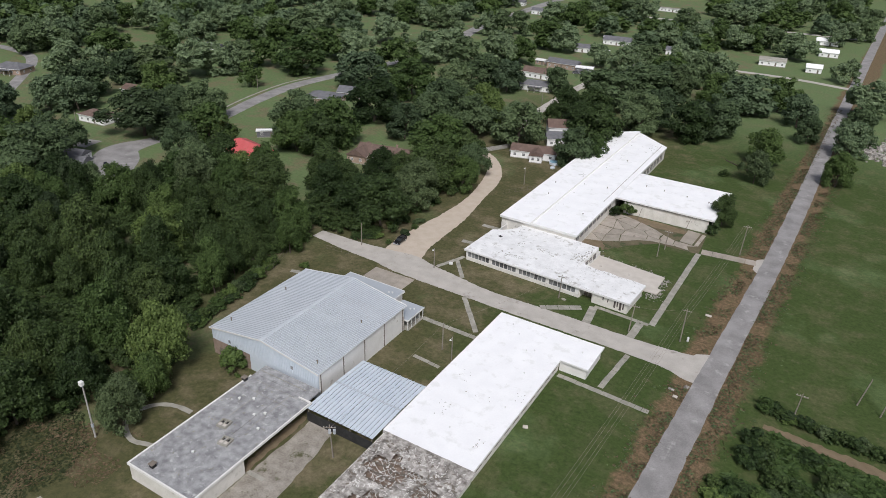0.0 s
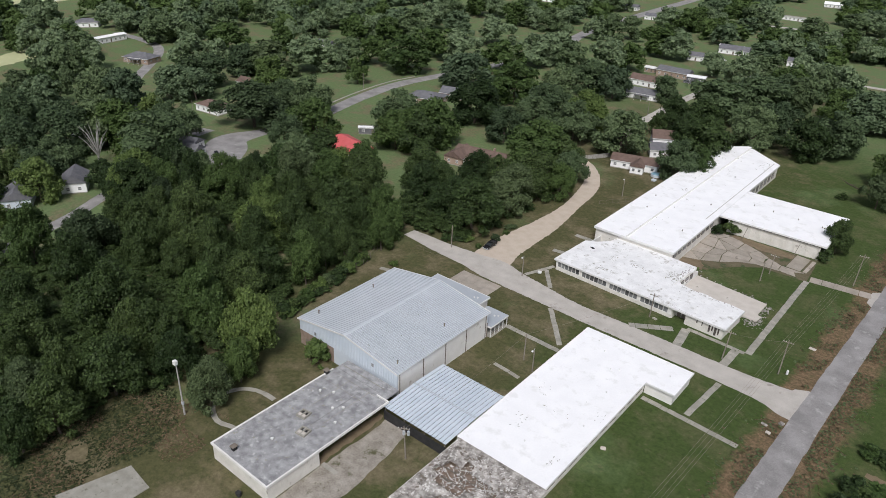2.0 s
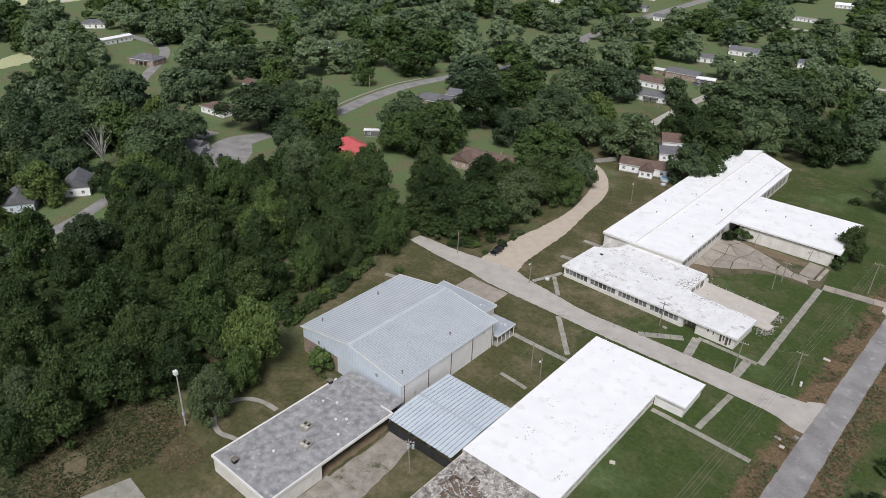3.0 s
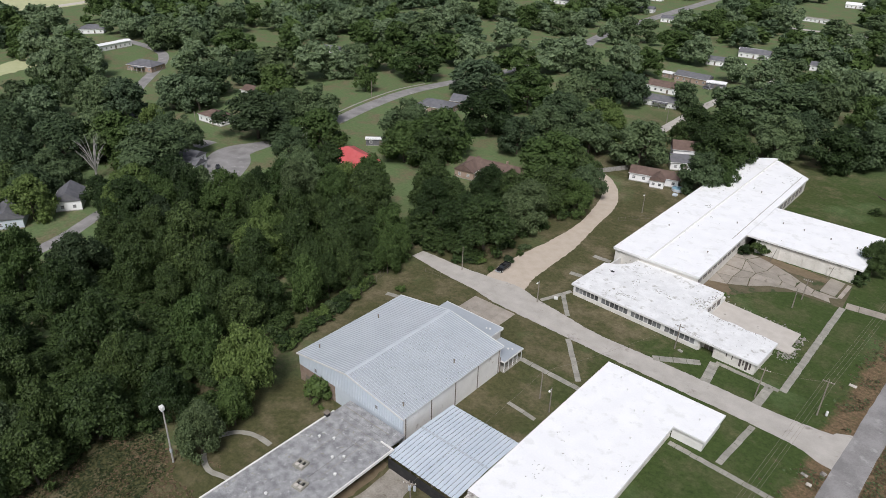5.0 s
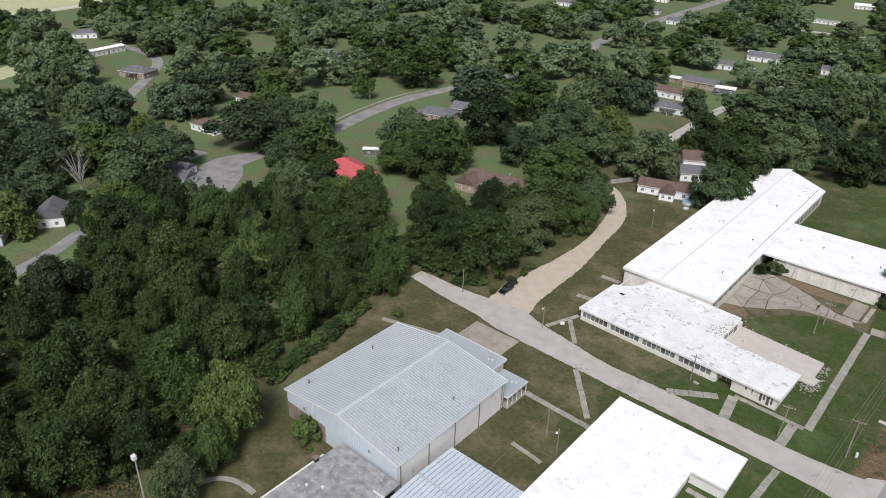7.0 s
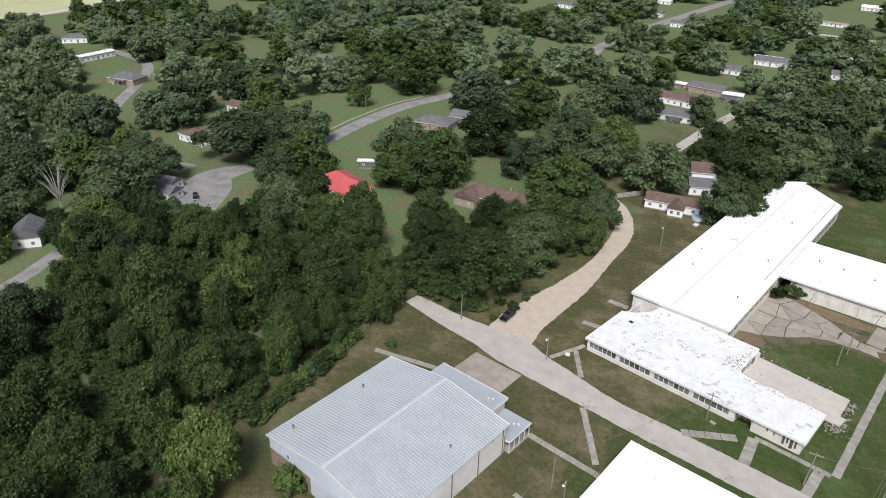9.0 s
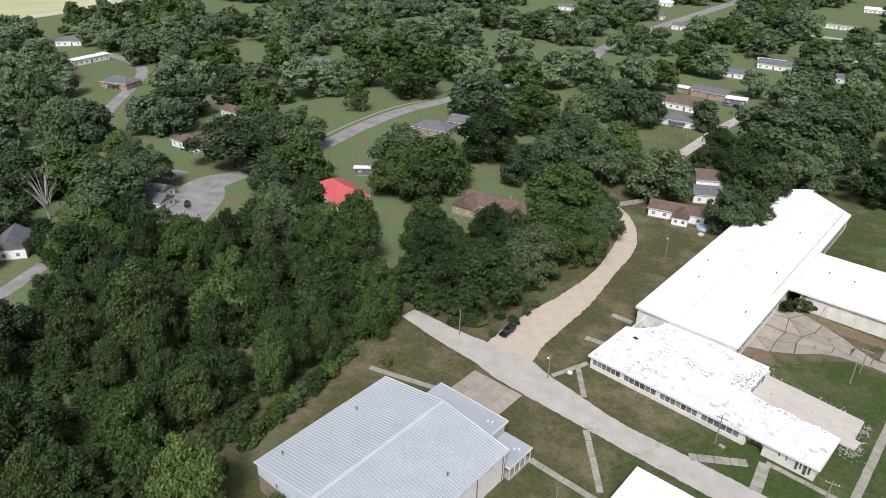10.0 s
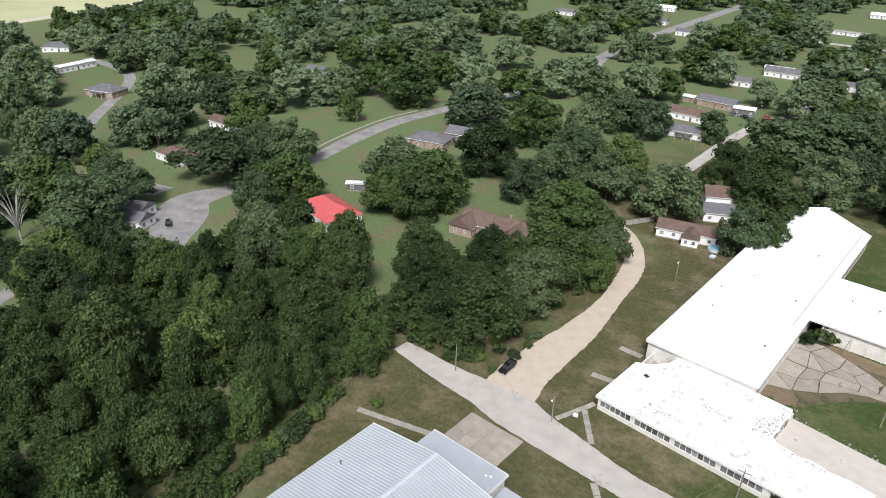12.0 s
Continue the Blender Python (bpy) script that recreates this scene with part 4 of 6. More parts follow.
annex = thing("gym_annex", pose(-99.4, 128.9, 0), "flat-roofed annex at the back of the gym", "building")
part("wall", box(-8.4, 8.4, -4.2, 3.8, 0, 4.7), "white_wall", annex)
part("roof", box(-8.8, 8.8, -4.15, 4.2, 4.7, 5.0), "metal", annex, "pale metal flat roof")
part("roof_edge", box(8.8, 8.92, -4.15, 4.2, 4.6, 5.08), "trim", annex), part("roof_edge", box(-8.8, 8.8, 4.2, 4.32, 4.6, 5.08), "trim", annex)
door(annex, 8.45, 1.0, 1.0, 2.1, "+x")
porch = thing("gym_porch", pose(-87.2, 128.0, 0), "open metal-roofed porch beside the gym annex", "porch")
part("roof", box(-3.2, 3.3, -3.3, 4.1, 2.85, 3.05), "metal", porch)
part("fascia", box(3.3, 3.4, -3.3, 4.1, 2.7, 3.1), "trim", porch), part("fascia", box(-3.2, 3.3, -3.4, -3.3, 2.7, 3.1), "trim", porch)
for k in range(5):
    part("post", box(3.05, 3.2, -3.1 + k * 1.7, -2.95 + k * 1.7, 0.12, 2.85), "trim", porch)
for z in (0.6, 1.1):
    part("rail", box(3.1, 3.15, -3.0, 3.8, z, z + 0.06), "wood", porch)
part("floor_slab", box(-3.2, 3.4, -3.3, 4.1, 0, 0.12), "concrete", porch)
for x, y in ((-92.6, 130.6), (-93.4, 130.2), (-85.4, 129.8), (-86.2, 129.3)):
    vent_pipe(x, y, 5.0 if x < -90 else 3.05, 0.25, 0.16, "trim", "small pale roof vent on the annex")

# ---- grey flat-roofed block in front of the gym ----
grey_block = thing("flat_roofed_block", pose(-90.9, 74.4, 0), "cream block with a weathered grey tar roof", "building")
part("wall", box(-8.1, -7.8, -17.4, 17.2, 0, 3.55), "white_wall", grey_block)
part("wall", box(-7.8, 8.1, -17.4, -17.1, 0, 3.55), "white_wall", grey_block, "dirty cream end wall")
part("wall", box(7.8, 8.1, -17.1, -5.4, 0, 3.55), "white_wall", grey_block)
part("wall", box(5.0, 7.8, -5.7, -5.4, 0, 3.55), "white_wall", grey_block)
part("wall", box(4.7, 5.0, -5.4, 12.8, 0, 3.55), "white_wall", grey_block, "recessed wall under the canopy")
part("roof", box(-8.2, 8.2, -17.5, 12.9, 3.55, 3.85), "tar", grey_block, "weathered grey tar roof")
part("roof", box(-8.2, 7.2, 12.9, 17.4, 3.45, 3.75), "tar", grey_block)
for b in ((-8.35, -8.05, -17.65, 13.0), (-8.05, 8.05, -17.65, -17.35), (8.05, 8.35, -17.65, 13.0)):
    part("parapet", box(*b, 3.5, 4.05, bevel=0.02), "pale_panel", grey_block, "white coping")
part("parapet", box(5.0, 8.35, 13.0, 13.25, 3.5, 4.05), "pale_panel", grey_block)
for k, x in enumerate((-5.5, -2.6, 0.3, 3.2)):
    part("roof_seam", box(x, x + 0.07, 2.0 - k * 0.7, 12.7, 3.85, 3.9), "concrete" if k % 2 else "tar", grey_block)
for k in range(6):
    part("roof_seam", box(-7.6, 4.9, 8.0 + k * 1.5, 8.06 + k * 1.5, 3.85 if k < 3 else 3.76, 3.89), "concrete" if k % 2 else "tar", grey_block)
part("roof_pipe", rod((1.8, -4, 4.0), (1.8, 11, 4.0), 0.07, 0.07, sides=6), "tar", grey_block)
part("stoop", box(8.1, 12.0, -5.2, -4.3, 0.02, 0.14), "concrete", grey_block)
part("door", box(5.0, 5.06, -4.6, -3.5, 0.02, 2.1), "dark", grey_block), part("door", box(5.0, 5.06, 4.6, 6.2, 0.02, 2.1), "wood", grey_block)
for k in range(4):
    window(grey_block, 5.05, -1.6 + k * 1.5, 1.0, 1.2, 1.3, "+x", "wood")
for x, y in ((-92.4, 73.5), (-88.6, 70.2)):
    t = thing("roof_hatch", pose(x, y, 3.85, 0, 0, 8), "broken square roof curb with dark holes", "roof hatch", "roof hatches")
    bm = bmesh.new()
    for b in ((-1.1, 1.1, -1.1, -0.85), (-1.1, 1.1, 0.85, 1.1), (-1.1, -0.85, -0.85, 0.85), (0.85, 1.1, -0.85, 0.85), (-0.12, 0.12, -0.85, 0.85)):
        box(*b, 0, 0.45, bm)
    # the plate inside the curb is near-black: shade of the hole as colour
    part("curb", bm, "concrete", t), part("cover", box(-0.85, 0.85, -0.85, -0.1, 0.36, 0.42), "slab", t), part("hole", box(-0.85, 0.85, -0.1, 0.85, 0.02, 0.06), "dark", t)
for x, y, h, mm in ((-94.6, 58.7, 0.9, "dark"), (-99.0, 85.5, 0.9, "dark"), (-93, 82, 0.35, "trim"), (-88, 80, 0.35, "trim"), (-89.5, 78.5, 0.35, "trim"), (-91.5, 65, 0.35, "trim"), (-86, 76, 0.35, "trim"), (-95.5, 80.5, 0.35, "trim")):
    if h > 0.5:
        t = thing("roof_fan", pose(x, y, 3.85), "square dark exhaust fan on the tar roof", "fan", "roof fans")
        part("housing", box(-0.45, 0.45, -0.45, 0.45, 0, 0.8, bevel=0.06), "dark", t), part("hood", box(-0.6, 0.6, -0.6, 0.6, 0.8, 0.95, bevel=0.04), "wood", t)
    else:
        vent_pipe(x, y, 3.85, h, 0.2, mm, "pale vent on the tar roof")
patch_marks(-98.4, -83.4, 58, 86, 3.85, 70, 60, "concrete", "bleached patches and scraps on the tar roof", (0.15, 0.8))

# ---- metal walkway roof between gym and wing ----
cover = thing("covered_walkway", pose(-83.1, 86.4, 0), "wide covered walkway with ribbed pale blue roof sheets", "walkway roof")
n = 18
cw = 16.7 / n


def cover_sheet(rise):
    bm = bmesh.new()
    prof = ((0, 0), (cw - 0.28, 0), (cw - 0.24, 0.13), (cw - 0.12, 0.13), (cw - 0.07, 0))
    lo, hi = [[bm.verts.new((x, y, z + r)) for x, z in prof] for y, r in ((0, 0), (9.6, rise))]
    for i in range(4):
        bm.faces.new((lo[i], lo[i + 1], hi[i + 1], hi[i]))
    return mesh_of("roof_sheet", bm)


near_sheet, far_sheet = cover_sheet(0.35), cover_sheet(-0.35)
near_sheet.materials.append(M["blue_metal"]), far_sheet.materials.append(M["blue_metal"])
for k in range(n):
    part("roof_sheet", near_sheet, "blue_metal", cover).matrix_local = pose(k * cw, 0, 3.25)
    part("roof_sheet", far_sheet, "blue_metal", cover).matrix_local = pose(k * cw, 9.55, 3.6)
part("seam_strip", box(0.1, 16.6, 9.35, 9.85, 3.62, 3.68), "metal", cover)
for y in (0.2, 6.3, 12.6, 18.6):
    part("beam", box(0.1, 16.6, y, y + 0.18, 2.95, 3.2), "dark", cover)
    for x in (0.4, 5.6, 10.9, 16.2):
        part("post", box(x, x + 0.16, y, y + 0.16, 0, 2.95), "wood", cover)
# plain near-black panel along the near side, below the beams
part("dark_panel", box(0.2, 16.5, 0.02, 0.12, 0.05, 2.4), "dark", cover, "dark panel along the open side")

# ---- long classroom block with window bands ----
HALL = pose(-90.9, 165.0, 0, 0, 0, -2.7)
hall = thing("classroom_block", HALL, "long classroom block with window bands and a peeling white roof", "building")
FRONT = ((0.9, 8.1), (9.0, 16.9), (17.8, 26.3), (27.2, 35.2))
part("lower_wall", box(0.4, 36.2, 0.4, 0.7, 0, 1.05), "white_wall", hall)
part("lintel", box(0.4, 36.2, 0.4, 0.7, 2.75, 3.15), "white_wall", hall)
edges = [0.4] + [v for pair in FRONT for v in pair] + [36.2]
for k in range(0, len(edges), 2):
    part("pier", box(edges[k], edges[k + 1], 0.36, 0.74, 1.05, 2.75), "pale_panel", hall)
for a, b in FRONT:
    k = 6 if b - a < 8.2 else 7
    w = (b - a) / k
    for i in range(k):
        window(hall, a + (i + 0.5) * w, 0.55, 1.05, w, 1.7, "-y", "trim", 0)
part("wall", box(36.2, 36.5, 0.7, 3.0, 0, 3.15), "white_wall", hall), part("wall", box(36.5, 40.0, 2.7, 3.0, 0, 3.15), "white_wall", hall)
part("wall", box(40.0, 40.3, 0.7, 3.0, 0, 3.15), "white_wall", hall), part("wall", box(40.0, 49.9, 0.4, 0.7, 0, 3.15), "white_wall", hall, "blank wall with dark streaks of mould")
for k, (u, w_, z0) in enumerate(((46.2, 0.5, 0.7), (47.0, 0.35, 1.3), (47.7, 0.6, 0.4), (48.6, 0.4, 0.9), (43.0, 0.3, 1.8), (44.4, 0.25, 1.6))):
    part("mould_streak", prism([(u, 0.385), (u + w_, 0.385), (u + w_ * 0.8, 0.397), (u + w_ * 0.2, 0.397)], z0, 3.1), "mould", hall, "dark streak of mould")
door(hall, 37.5, 2.65, 1.0, 2.1), door(hall, 38.7, 2.65, 1.0, 2.1)
part("wall", box(49.6, 49.9, 0.7, 11.8, 0, 3.15), "white_wall", hall), part("wall", box(0.4, 0.7, 0.7, 16.6, 0, 3.15), "white_wall", hall)
part("wall", box(31.5, 49.6, 11.5, 11.8, 0, 3.15), "white_wall", hall), part("wall", box(31.2, 31.5, 11.5, 25.0, 0, 3.6), "pale_panel", hall, "jagged white end wall")
part("wall", box(0.4, 0.7, 16.6, 25.0, 0, 2.6), "pale_panel", hall, "open wall where the roof is gone"), part("wall", box(0.7, 6.0, 24.7, 25.0, 0, 2.9), "pale_panel", hall)
for k in range(4):
    window(hall, 31.55, 13.6 + k * 2.8, 1.0, 1.8, 1.7, "+x", "wood")
ROOF_A = [(0, 0), (50.4, 0), (50.5, 11.9), (46.5, 12.4), (43, 12.0), (39.5, 12.7), (36.8, 12.2), (32.4, 13.0), (31.2, 14.6), (31.9, 17), (31.0, 19.2), (31.8, 22.0), (31.4, 25.2), (24, 25.3), (12.6, 25.2), (6.0, 25.1), (5.4, 21.6), (2.9, 18.3), (0, 16.6)]
part("roof", prism(ROOF_A, 3.15, 3.5), "worn_roof", hall, "peeling white roof with grey patches")
part("roof_edge", box(-0.05, 50.45, -0.14, -0.02, 3.05, 3.54), "trim", hall), part("roof_edge", box(50.48, 50.6, 0, 11.9, 3.05, 3.54), "trim", hall)
part("roof_edge", box(-0.14, -0.02, 0, 16.6, 3.05, 3.54), "trim", hall)
# thin near-black sheet on the roof, painted as the shade in a hole
part("hole", prism([(3.4, 13.4), (4.6, 13.1), (4.9, 13.9), (3.8, 14.3)], 3.5, 3.515), "dark", hall, "dark sheet painted as the shade of a roof hole")
part("floor_slab", box(0.7, 6.0, 16.6, 24.7, 0.05, 0.2), "debris", hall)


def hall_marks(u0, u1, v0, v1, count, seed, mat, label, size=(0.2, 0.9)):
    ob = patch_marks(u0, u1, v0, v1, 3.5, count, seed, mat, label, size)
    ob.matrix_world = HALL


for k, (u0, u1, v0, v1, c) in enumerate(((9, 12, 3, 6, 14), (13, 16, 4, 6, 10), (11, 13, 11, 15, 10), (17, 21, 12, 14, 14), (21, 23, 11, 13, 6), (27, 31, 13, 18, 30), (4, 8, 20, 24, 12))):
    hall_marks(u0, u1, v0, v1, c, 70 + k, "mossy", "dark scraps and moss on the peeling roof")
hall_marks(1, 49, 1, 11.5, 50, 90, "mossy", "small dark flecks scattered over the roof", (0.08, 0.35))
hall_marks(1, 30, 12, 24, 30, 91, "mossy", "small dark flecks scattered over the roof", (0.08, 0.35))
hall_marks(29.5, 31.3, 12.5, 24, 70, 92, "debris", "rubble along the broken roof edge", (0.15, 0.6))
hall_marks(33, 49, 11.2, 12.2, 60, 93, "debris", "rubble along the broken roof edge", (0.12, 0.45))

# bare floor slab and rubble of a demolished room
fl = thing("floor_slab", pose(0, 0, 0), "bare beige floor slab of a demolished room", "slab")
part("slab", prism([(-58.6, 176.6), (-41.2, 175.6), (-40.8, 177.4), (-37.2, 177.2), (-36.8, 180.3), (-38.0, 180.6), (-37.8, 187.8), (-58.2, 190.2)], 0, 0.35), "slab", fl)
part("edge_wall", prism([(-59.0, 176.8), (-58.6, 176.8), (-58.2, 190.4), (-58.7, 190.6)], 0, 1.5), "pale_panel", fl, "broken stub of wall")
bm = bmesh.new()
for _ in range(320):
    u = rr.random()
    x, y = rr.choice(((-38.5 + rr.gauss(0, 1.4), 176 + rr.gauss(0, 1.0)), (-58 + u * 20, 190.6 - u * 2.4 + rr.gauss(0, 0.7)), (-37 + rr.gauss(0, 0.6), 177 + u * 11), (-60 + rr.gauss(0, 1.0), 191 + rr.gauss(0, 1.6))))
    s = rr.uniform(0.08, 0.32)
    a = rr.uniform(0, 3)
    prism([(x + math.cos(a + k) * s * rr.uniform(0.6, 1), y + math.sin(a + k) * s * rr.uniform(0.6, 1)) for k in (0, 1.6, 3.1, 4.7)], 0, s * rr.uniform(0.4, 0.9), bm)
tagged(part("rubble", bm, "debris"), "broken masonry rubble round the bare floor slab", "rubble", kind="stuff")

# ---- the large northern block and its wing ----
north = thing("main_school_block", pose(-78.7, 189.0, 0), "large school block with a long white flat roof", "building")
part("wall", box(-12.5, -12.2, 0.4, 107.5, 0, 4.85), "white_wall", north), part("wall", box(12.2, 12.5, 0.4, 98.6, 0, 4.85), "white_wall", north)
part("wall", box(-12.2, 12.2, 0.4, 0.7, 0, 4.85), "white_wall", north), part("wall", box(-12.2, 0.0, 107.2, 107.5, 0, 4.85), "white_wall", north)
part("roof", prism([(-12.9, 0), (-2.4, 0), (-2.4, 113), (-4, 112.4), (-8.5, 108.2), (-12.9, 107.9)], 4.85, 5.2), "white_roof", north, "white coated roof")
part("roof", prism([(-2.0, 0), (12.9, 0), (12.9, 99.2), (-0.6, 110.4), (-2.0, 110.8)], 4.8, 5.12), "white_roof", north, "white coated roof")
part("roof_joint", box(-2.4, -2.0, 0, 110.6, 4.85, 5.42), "pale_panel", north, "raised curb between two roof halves")
part("roof_edge", box(-12.9, 12.9, -0.14, -0.02, 4.6, 5.26), "trim", north), part("roof_edge", box(12.92, 13.04, 0, 36, 4.6, 5.2), "trim", north), part("roof_edge", box(12.92, 13.04, 64, 99, 4.6, 5.2), "trim", north)
part("roof_edge", box(-13.04, -12.92, 0, 107.9, 4.7, 5.26), "trim", north)
part("roof_seam", box(10.6, 10.8, 30, 99, 5.12, 5.16), "concrete", north)
for k in range(9):
    window(north, 12.55, 2.4 + k * 3.6, 2.6, 2.4, 1.6, "+x", "wood")
for k in range(7):
    window(north, 12.55, 67 + k * 4.4, 1.2, 2.4, 2.2, "+x", "wood")
for k, (x0, x1, y0, y1, c) in enumerate(((-84, -82, 236, 239, 14), (-90, -74, 195, 290, 60), (-72, -68, 275, 287, 24), (-90.5, -84, 250, 290, 60))):
    patch_marks(x0, x1, y0, y1, 5.2 if x1 <= -80.9 else 5.12, c, 100 + k, "mossy", "twigs and dark scraps on the white roof", (0.15, 0.8))
for x, y in ((-86, 214), (-70, 205), (-74, 262), (-71, 231), (-88, 225)):
    vent_pipe(x, y, 5.15, 0.35, 0.15, "wood", "small dark vent stub on the white roof")

east = thing("east_school_wing", pose(-65.5, 225.6, 0), "white-roofed school wing with columns and stained panels", "building")
part("wall", box(0.4, 31.8, 26.4, 26.7, 0, 4.75), "white_wall", east), part("wall", box(31.5, 31.8, 0.9, 26.4, 0, 4.75), "white_wall", east)
part("roof", box(-0.2, 32.3, -0.6, 27.0, 4.75, 5.1), "white_roof", east, "bright white flat roof")
part("roof_edge", box(-0.2, 32.4, -0.72, -0.6, 4.65, 5.16), "trim", east), part("roof_edge", box(32.3, 32.42, -0.3, 27.0, 4.5, 5.16), "trim", east)
for k in range(9):
    x = 3.0 + k * 3.45
    part("column", box(x - 0.18, x + 0.18, -0.2, 0.16, 0, 4.75), "white_wall", east)
    if k < 8:
        part("wall_panel", box(x + 0.18, x + 3.27, 0.0, 0.14, 0, 4.2), "white_wall", east, "stained cream panel")
        # near-black panel: shade behind the open strip put into its colour
        part("opening_shade", box(x + 0.18, x + 3.27, 0.05, 0.12, 4.2, 4.75), "dark", east)
for x, y in ((-60, 241), (-53.5, 240.4), (-45.5, 239.6), (-38, 238.8)):
    vent_pipe(x, y, 5.1, 0.35, 0.14, "wood", "small dark vent stub on the white roof")
for x in (-56.8, -41.0):
    t = thing("leaning_post", pose(x, 222.3, 0), "thin leaning wooden post at the court edge", "post", "court posts")
    part("pole", rod((0, 0, -0.2), (0.9, 0.6, 4.6), 0.09, 0.07), "wood", t)

# ---- paving ----
def slab_piece(parent, pts, z, mat="concrete", name="paving_slab"):
    cx, cy = sum(p[0] for p in pts) / len(pts), sum(p[1] for p in pts) / len(pts)
    ob = part(name, prism([(x - cx, y - cy) for x, y in pts], -0.15, z), mat, parent)
    ob.matrix_local = pose(cx, cy, 0, rr.uniform(-0.4, 0.4), rr.uniform(-0.4, 0.4), 0)
    return ob


def walkway(x0, y0, x1, y1, w, label="narrow old concrete walk across the lawn", step=1.5, mat="concrete", z=0.07):
    """A path of single concrete slabs with open joints."""
    t = tagged(new("pavement"), label, "path", kind="structure")
    ln = math.hypot(x1 - x0, y1 - y0)
    k = max(1, round(ln / step))
    bm = box(-ln / k / 2 + 0.03, ln / k / 2 - 0.03, -w / 2, w / 2, -0.12, 0, bevel=0.015)
    me = mesh_of("paving_slab", bm)
    me.materials.append(M[mat])
    a = math.degrees(math.atan2(y1 - y0, x1 - x0))
    for i in range(k):
        u = (i + 0.5) / k
        part("paving_slab", me, mat, t).matrix_local = pose(x0 + (x1 - x0) * u + rr.uniform(-0.05, 0.05), y0 + (y1 - y0) * u + rr.uniform(-0.05, 0.05), z + rr.uniform(-0.015, 0.02), rr.uniform(-0.7, 0.7), rr.uniform(-0.7, 0.7), a + rr.uniform(-1.2, 1.2))
    return t


walkway(-33.4, 209.2, -33.9, 161.5, 1.6), walkway(-46, 129.2, -24.6, 128.0, 1.3), walkway(-36.2, 130.2, -34.9, 145.5, 1.3)
walkway(-84.0, 131.8, -67.2, 131.4, 1.4), walkway(-80.2, 146.4, -69.6, 133.6, 1.3), walkway(-77.2, 117.2, -69.8, 116.5, 1.0)
walkway(-61.2, 153.4, -52.0, 159.4, 2.0), walkway(-49.4, 161.6, -48.4, 153.0, 2.2), walkway(-49.4, 162.0, -34.6, 161.3, 1.2), walkway(-36.6, 161.2, -36.8, 153.0, 2.0)
walkway(-91.6, 166.6, -95.2, 156.8, 1.2), walkway(-92.2, 163.2, -85.8, 155.2, 1.2), walkway(-97.4, 175.2, -91.2, 176.2, 1.7), walkway(-97.6, 189.0, -92.0, 189.0, 1.7), walkway(-127.8, 131.2, -108.6, 136.6, 1.4)
drive_slab = tagged(new("pavement"), "grey concrete apron between gym annex and drive", "pavement", kind="structure")
for i in range(4):
    for j in range(3):
        slab_piece(drive_slab, [(-109.4 + i * 3.3, 137.6 + j * 3.0), (-106.15 + i * 3.3, 137.6 + j * 3.0), (-106.15 + i * 3.3, 140.55 + j * 3.0), (-109.4 + i * 3.3, 140.55 + j * 3.0)], 0.06, "slab_dirty")
loop = ((-104.2, 75.2, 1.1), (-108.5, 74.8, 1.1), (-112.0, 72.9, 1.1), (-113.8, 69.0, 1.1), (-111.9, 65.3, 1.1), (-107.5, 63.4, 1.1), (-102.8, 64.6, 1.1), (-99.6, 65.0, 1.1))
setting("pavement", ribbon(loop, 0.05, 0.08, step=0.8, seed=9), "concrete", "curved concrete path looping beside the cream block", "path")
pad = tagged(new("pavement"), "old concrete pad lying in the weeds", "pavement", kind="structure")
slab_piece(pad, [(-112, 33), (-101.5, 33), (-101.4, 45.0), (-108.8, 45.6)], 0.12)
yard = ribbon(((-78.6, 50, 8.5), (-78.4, 64, 8.6), (-78.4, 72, 8.0), (-78.8, 80, 7.0), (-79.6, 88, 5.4)), 0.04, 0.22, step=1.6, seed=12)
setting("pavement", yard, "yard_gravel", "dusty gravel yard behind the cream block", "yard")
setting("pavement", ribbon(((-83.6, 58, 1.1), (-83.8, 68, 1.6), (-84.0, 80, 1.8), (-84.0, 87, 1.4)), 0.05, 0.3, step=1.0, seed=13), "earth", "strip of dark bare earth along the canopy", "earth")

setting("pavement", prism([(-67.0, 196), (-58, 195.5), (-52, 203.5), (-46, 208.6), (-33.4, 209.0), (-34.2, 224.8), (-64.9, 225.0)], -0.1, 0.02), "weedy_earth", "bare brown earth with weeds round the court", "earth")
# cracked court: irregular slabs with open joints
court = tagged(new("pavement"), "cracked tan concrete court with weedy joints", "pavement", kind="structure")
def court_corner(i, j):
    """A corner of the cracked slabs, shifted from an even grid."""
    k = random.Random(i * 31 + j * 7 + 3)
    x = -66.4 + i * 5.0
    low = 198.5 + max(0, i - 0.5) * 3.4
    low = min(low, 209.3)
    top = 224.0 if i < 2 else max(214.2, 224.0 - (i - 1) * 2.6)
    return (x + k.uniform(-1.5, 1.5) * (0 < i < 7), low + (top - low) * j / 4 + k.uniform(-0.9, 0.9))


